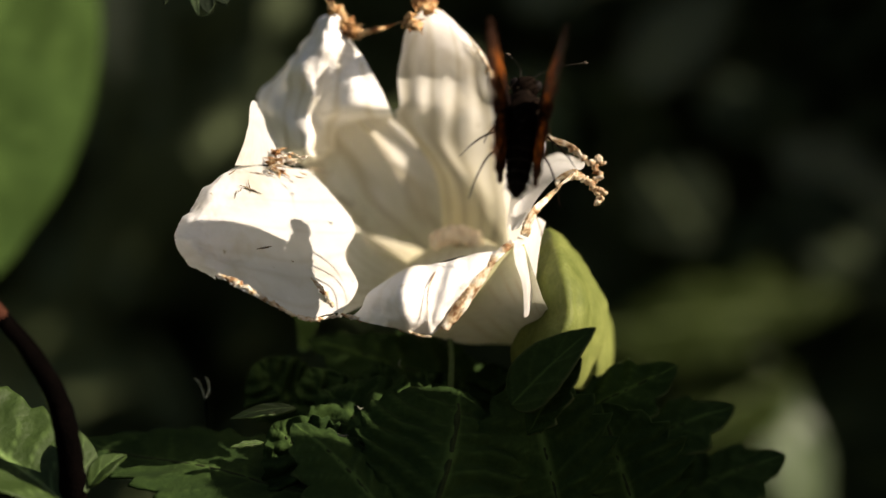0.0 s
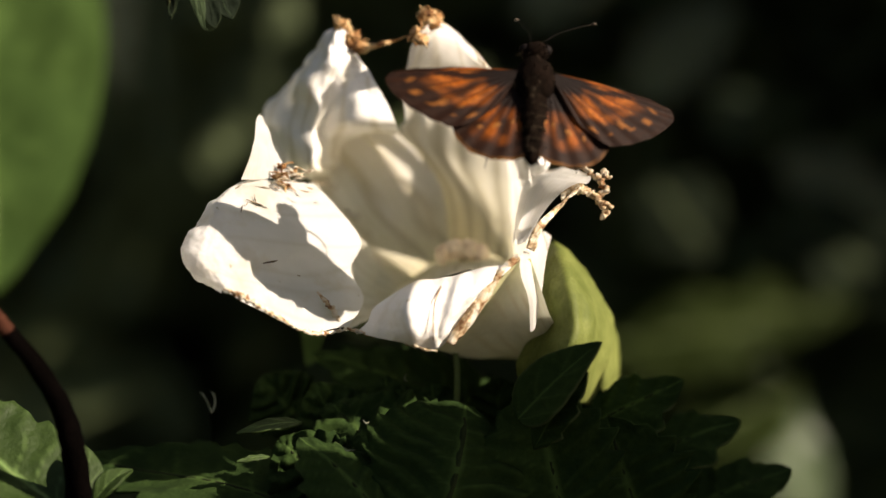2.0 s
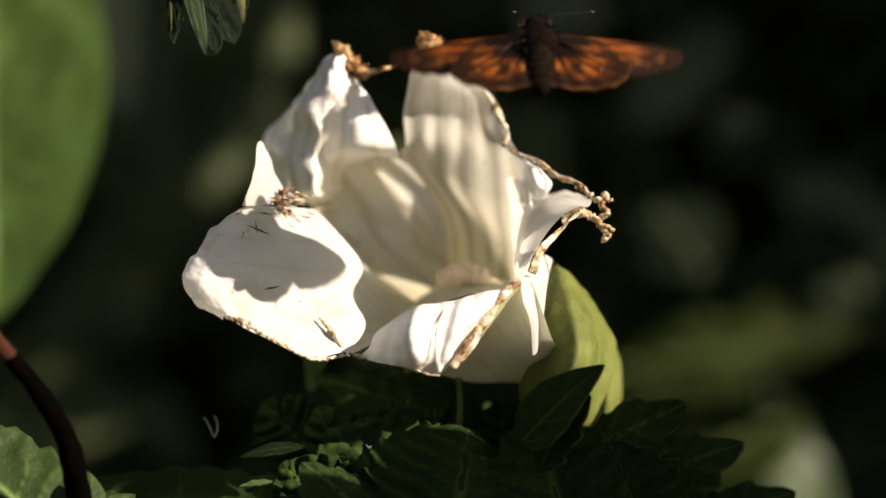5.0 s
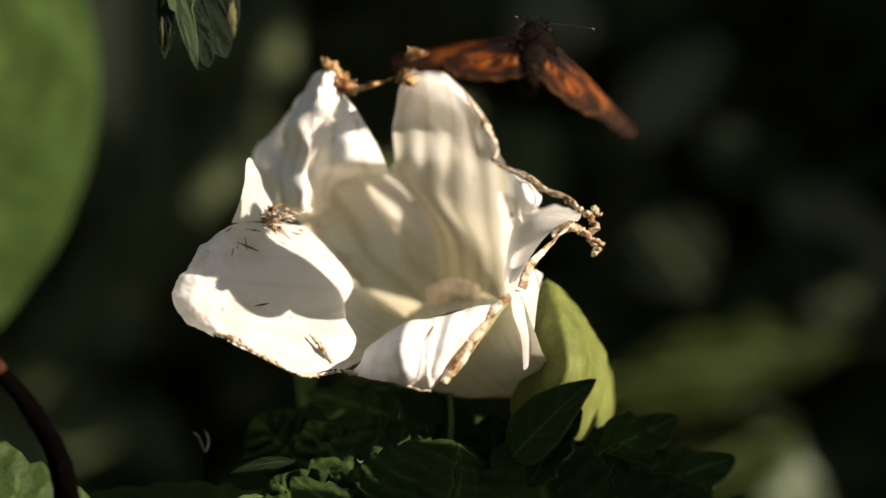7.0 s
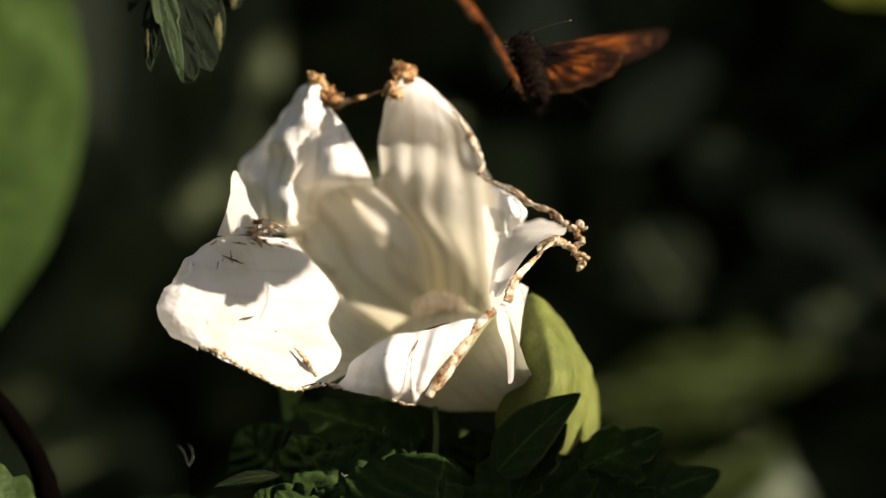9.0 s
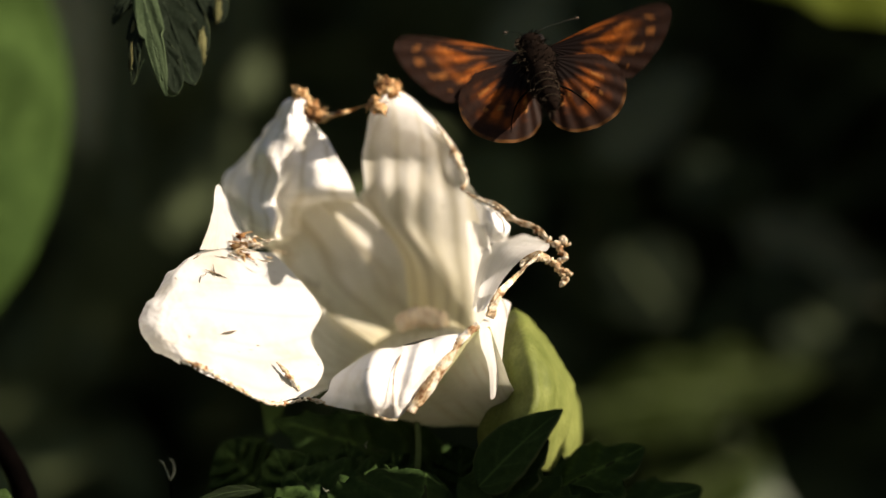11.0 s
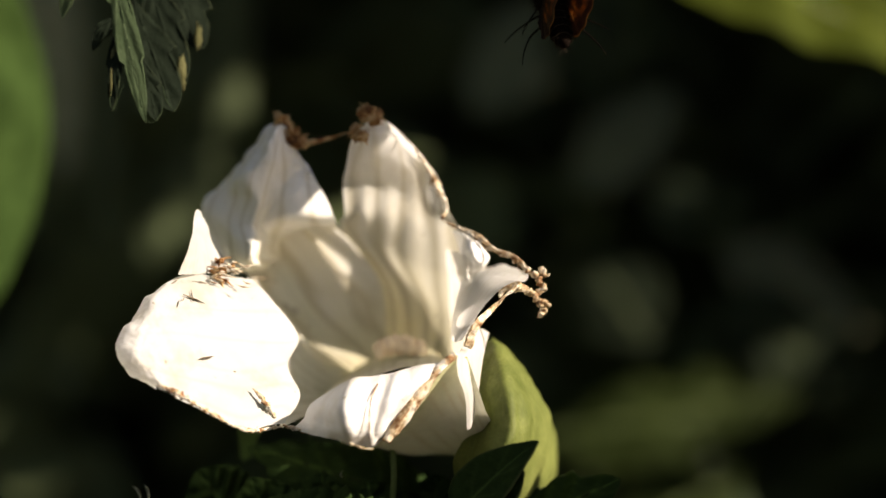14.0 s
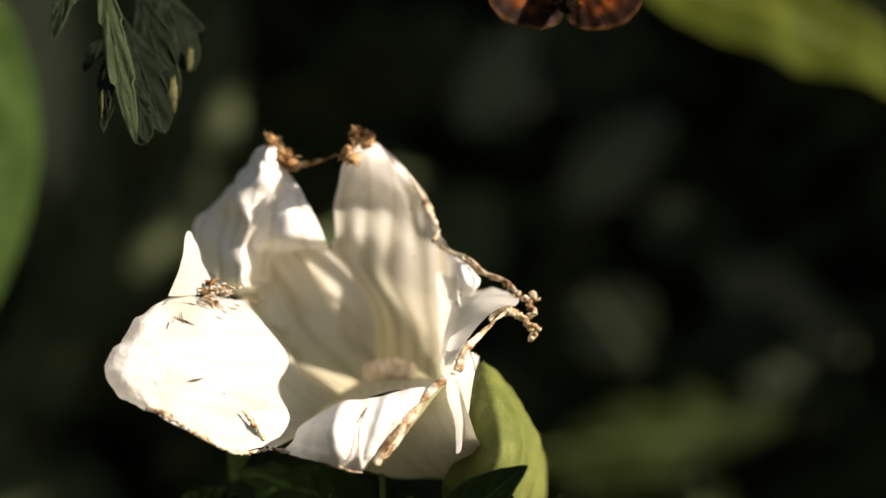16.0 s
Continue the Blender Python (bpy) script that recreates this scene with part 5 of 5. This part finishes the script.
# ---- what moves ----
def motions():
    """Rows: seconds, the thorax's place, lean and tilt of the body, lift of the left and right wing,
    their sweep, the twist of both about their length, and the right one's own twist where it differs. The hindwings follow a little later."""
    rows = [
        (0.0, 8.6, -18.2, 10.3, 6, 28, 78, 86, 0, 0, 0),
        (0.2, 8.0, -18.2, 10.4, 6, 28, 62, 68, 4, 4, 0),
        (0.3, 8.2, -18.3, 10.7, 6, 28, 52, 60, 8, 8, 0, -20),
        (0.4, 9.2, -18.3, 11.6, 4, 29, 30, 36, 14, 8, 0, -40),
        (0.5, 9.1, -18.3, 11.7, 3, 29, 16, 3, 14, 5, 0, -38),
        (0.6, 9.2, -18.3, 11.8, 2, 29, 12, -7, 8, -2, 0, -18),
        (0.7, 9.2, -18.3, 11.8, 2, 29, 12, -9, 4, -4, 0),
        (0.8, 9.1, -18.4, 12.1, 2, 26, 20, 1, 0, -6, 8),
        (0.9, 9.0, -18.4, 12.1, 2, 22, 44, 30, -8, -8, 35),
        (1.0, 9.0, -18.4, 12.2, 2, 18, 64, 69, -18, -18, 50),
        (1.1, 9.1, -18.4, 12.4, 2, 18, 76, 76, -16, -16, 45),
        (1.2, 8.9, -18.4, 12.3, 2, 24, 86, 84, -4, -4, 5),
        (1.3, 8.9, -18.5, 12.4, 2, 28, 78, 82, 0, 0, 0),
        (1.4, 9.1, -18.5, 12.6, 2, 30, 70, 70, 0, 0, 0),
        (1.5, 9.1, -18.5, 12.7, 2, 30, 60, 70, 6, 6, 0, -20),
        (1.6, 9.0, -18.5, 13.6, 2, 30, 50, 46, 12, 8, 0, -42),
        (1.7, 9.4, -18.5, 14.0, 2, 30, 18, 3, 12, 8, 0, -25),
        (1.8, 9.5, -18.6, 14.4, 1, 28, 12, -9, 5, 2, 0),
        (1.9, 9.2, -18.6, 14.5, 1, 26, 4, -17, -2, -2, 0),
        (2.0, 9.1, -18.6, 14.9, 3, 25, 7, -14, -13, -12, 0),
        (2.1, 9.2, -18.7, 15.0, 3, 25, 17, -4, -13, -12, 15),
        (2.2, 9.3, -18.8, 15.2, 2, 26, 27, 7, -10, -8, 30),
        (2.3, 9.2, -18.9, 15.5, 1, 26, 46, 36, -10, -8, 45),
        (2.4, 9.3, -19.0, 15.7, 1, 26, 62, 64, -14, -8, 30),
        (2.5, 9.2, -19.1, 15.8, 1, 28, 78, 80, -8, -4, 20),
        (2.6, 9.1, -19.2, 15.7, 1, 30, 88, 86, 0, 0, 0),
        (2.7, 9.1, -19.3, 16.1, 1, 30, 88, 86, 0, 0, 0),
        (2.9, 9.0, -19.6, 17.0, 1, 32, 84, 82, 0, 0, 0),
        (3.0, 8.8, -19.7, 17.4, 1, 34, 72, 84, 3, 3, 0),
        (3.1, 8.9, -19.8, 17.7, 1, 34, 58, 62, 6, 6, 0),
        (3.2, 8.9, -19.9, 17.9, 1, 35, 47, 35, 10, 8, 0),
        (3.3, 8.9, -20.0, 18.2, 1, 35, 26, 5, 10, 8, -18),
        (3.4, 9.0, -20.1, 18.2, 1, 36, 8, -11, 0, 2, -26),
        (3.5, 9.0, -20.2, 18.1, 1, 37, -2, -23, -5, -5, -18),
        (3.6, 8.9, -20.2, 18.4, 1, 38, -16, -39, -12, -11, -6),
        (3.7, 8.9, -20.2, 18.7, 1, 38, -20, -43, -14, -13, 15),
        (3.8, 8.9, -20.2, 19.0, 1, 38, -8, -29, -14, -13, 25),
        (3.9, 8.9, -20.2, 19.4, 1, 38, 8, -13, -13, -12, 30),
        (4.0, 8.8, -20.2, 20.1, 1, 40, 52, 25, -8, -6, 40),
        (4.1, 9.0, -20.2, 20.2, 1, 44, 56, 50, 0, 0, 40),
        (4.2, 9.2, -20.2, 20.7, 1, 48, 66, 66, 0, 0, 25),
        (4.4, 9.2, -20.2, 20.5, 0, 52, 84, 82, 0, 0, 0),
        (4.7, 9.1, -20.1, 20.7, 0, 54, 50, 52, 5, 5, 0),
        (5.0, 9.2, -20.1, 20.7, 0, 55, -10, -10, 0, 0, 0),
        (5.2, 9.2, -20.0, 20.9, 0, 56, -25, -25, -8, -8, 15),
        (5.5, 9.3, -20.0, 20.9, 0, 58, 25, 25, -5, -5, 45),
        (5.8, 9.6, -19.9, 21.0, 0, 60, 70, 66, 0, 0, 25),
        (6.0, 9.8, -19.9, 20.9, 2, 62, 92, 76, 0, 0, 0),
        (6.3, 10.2, -19.8, 21.1, 4, 62, 92, 72, 0, 0, 0),
        (6.5, 10.1, -19.8, 21.1, 4, 63, 94, 64, 0, 0, 0),
        (6.6, 10.3, -19.8, 21.2, 3, 64, 64, 44, 0, 0, 0),
        (6.7, 9.8, -19.8, 21.3, 2, 64, 55, 20, 0, 0, 0),
        (6.8, 9.9, -19.8, 21.4, 2, 64, 30, 0, 4, 0, 0),
        (6.9, 9.9, -19.8, 21.7, 5, 62, 8, -20, 4, -2, 0),
        (7.0, 9.8, -19.8, 22.0, 9, 60, -22, -38, 0, -4, 0),
        (7.1, 9.9, -19.8, 21.9, 10, 60, -36, -46, -4, -6, 12),
        (7.2, 9.9, -19.8, 22.3, 10, 60, -36, -48, -6, -8, 30),
        (7.3, 10.1, -19.8, 22.2, 9, 60, -30, -36, -8, -8, 35),
        (7.4, 10.4, -19.8, 22.4, 6, 60, 42, -12, -6, -12, 50),
        (7.5, 10.2, -19.8, 22.5, 3, 60, 66, -4, -6, -14, 55),
        (7.6, 10.0, -19.7, 22.5, 0, 60, 66, 16, 0, -8, 38),
        (7.7, 10.1, -19.7, 22.3, 0, 61, 72, 46, 0, 0, 20),
        (7.8, 10.2, -19.6, 22.0, 2, 62, 92, 60, 0, 0, 5),
        (8.0, 10.2, -19.4, 21.8, 4, 62, 100, 66, 0, 0, 0),
        (8.2, 10.4, -19.3, 22.0, 4, 62, 102, 62, 0, 0, 0),
        (8.5, 10.6, -19.1, 22.2, 3, 62, 102, 55, 0, 0, 0),
        (8.7, 10.9, -18.9, 22.4, 0, 62, 100, 50, 0, 0, 0),
        (8.8, 11.0, -18.8, 22.3, -3, 61, 94, 42, 0, 0, 0),
        (8.9, 10.9, -18.8, 22.2, -8, 60, 84, 18, 0, 0, 0),
        (9.0, 10.4, -18.7, 22.1, -13, 58, 66, -6, 0, 0, 0),
        (9.1, 10.4, -18.4, 22.2, -14, 57, 48, -28, 0, 0, 0),
        (9.2, 10.2, -18.0, 22.5, -14, 56, 10, -46, 2, -4, 0),
        (9.4, 10.4, -17.5, 22.9, -12, 56, -30, -36, -6, -8, 10),
        (9.7, 11.0, -16.2, 23.5, -8, 56, 30, 20, -4, -4, 50),
        (10.0, 11.5, -14.8, 24.2, -4, 56, 96, 72, 0, 0, 0),
        (10.3, 12.2, -13.5, 24.6, -4, 56, 50, 40, 4, 4, 0),
        (10.7, 13.1, -11.7, 25.0, -8, 54, -26, -30, -6, -6, 10),
        (11.0, 13.6, -10.3, 24.9, -12, 52, 20, 10, -4, -4, 50),
        (11.3, 14.0, -9.0, 24.8, -15, 50, 92, 45, -4, -4, 20),
        (11.4, 14.2, -8.5, 25.6, -10, 48, 106, 46, 0, 0, 5),
        (11.5, 14.2, -8.0, 26.3, -6, 48, 104, 42, 0, 0, 0),
        (11.6, 13.7, -7.5, 26.9, -4, 48, 92, 14, 0, 0, 0),
        (11.7, 13.2, -7.0, 27.5, -8, 48, 66, 6, 0, 0, 0),
        (11.8, 13.4, -6.5, 27.9, -8, 48, 54, -8, 0, -3, 0),
        (11.9, 13.3, -6.0, 28.3, -8, 40, 34, -40, 2, -8, 0),
        (12.0, 13.8, -5.5, 29.1, -12, 38, 20, -68, 0, -16, 15),
        (12.1, 14.3, -5.0, 29.7, -14, 36, 4, -68, -6, -10, 20),
        (12.2, 14.4, -5.0, 30.2, -16, 36, -12, -70, -8, -10, 30),
        (12.3, 14.2, -5.0, 30.5, -16, 36, 0, -66, -8, -10, 35),
        (12.4, 14.6, -5.0, 31.0, -16, 36, 36, -48, -16, -20, 40),
        (12.5, 14.8, -5.0, 31.2, -17, 36, 60, -36, -22, -26, 45),
        (12.6, 15.0, -5.0, 31.6, -14, 38, 72, -14, -16, -22, 45),
        (12.7, 15.4, -5.0, 31.7, -12, 40, 86, 28, 0, 0, 15),
        (12.8, 15.7, -5.0, 31.3, -10, 42, 98, 55, 0, 0, 5),
        (13.0, 16.2, -5.0, 31.5, -8, 44, 104, 66, 0, 0, 0),
        (13.2, 16.5, -4.9, 32.5, -8, 45, 106, 60, 0, 0, 0),
        (13.5, 17.1, -4.7, 33.8, -8, 46, 104, 54, 0, 0, 0),
        (14.0, 17.7, -4.5, 35.7, -8, 48, 104, 70, 0, 0, 0),
        (14.6, 18.6, -4.2, 37.2, -8, 48, 104, 75, 0, 0, 0),
        (15.0, 19.3, -4.0, 38.1, -8, 48, 98, 78, 0, 0, 0),
        (15.1, 19.4, -4.0, 38.4, -8, 48, 78, 70, 0, 0, 0),
        (15.2, 19.6, -3.9, 39.0, -7, 48, 58, 58, 0, 0, 0),
        (15.3, 19.6, -3.8, 39.8, -6, 48, 34, 34, 0, 0, 0),
        (15.4, 19.8, -3.8, 40.3, -4, 48, 2, 2, 0, 0, 0),
        (15.5, 19.9, -3.7, 42.1, -2, 48, -40, -44, -4, -4, 20),
        (15.7, 20.0, -3.7, 42.4, 0, 46, -58, -66, -8, -8, 35),
        (15.8, 19.9, -3.6, 42.0, 0, 46, -46, -48, -8, -8, 30),
        (16.0, 19.9, -3.5, 42.5, 0, 44, 25, 28, -6, -6, 25),
    ]
    body, wing = [], {key: [] for key in WINGS}
    when = [r[0] for r in rows]

    def at_time(t, column):
        return float(np.interp(t, when, [r[column] for r in rows]))

    for t, x, y, z, lean, tilt, *_ in rows:
        body.append((t, Matrix.Translation(metres((x, y, z))) @ pose(0, 0, 0, 0, lean, 0) @ pose(0, 0, 0, -tilt, 0, 0)))
        for (name, side), keyed in wing.items():
            sign = -1 if side == "L" else 1
            late = 0.0 if name == "forewing" else 0.04
            lift = at_time(t - late, 6 if side == "L" else 7)
            sweep = at_time(t - late, 8 if side == "L" else 9) * (1.0 if name == "forewing" else 0.85)
            twist = at_time(t - late, 10 if side == "L" else -1)
            root = (sign * 0.0013, -0.0004 if name == "forewing" else 0.0001, 0.0009 if name == "forewing" else -0.0001)
            keyed.append((t, pose(*root) @ pose(0, 0, 0, 0, 0, -sign * lift) @ pose(0, 0, 0, twist, 0, 0) @ pose(0, 0, 0, 0, -sign * sweep, 0)))
    walk(BUTTERFLY, body)
    for key, keyed in wing.items():
        walk(WINGS[key], keyed)
    # the flower leans a little when the butterfly lets go of it, and comes back
    stand = FLOWER.location.copy()
    walk(FLOWER, [(t, Matrix.Translation(stand) @ pose(0, 0, 0, 0, lean, 0)) for t, lean in (
        (0.0, 0.0), (4.0, 0.0), (5.0, -0.25), (6.5, -0.58), (7.5, -0.68), (9.0, -0.6), (11.5, -0.6), (12.5, -0.55), (13.5, -0.36), (14.5, -0.18), (16.0, -0.12))])


motions()
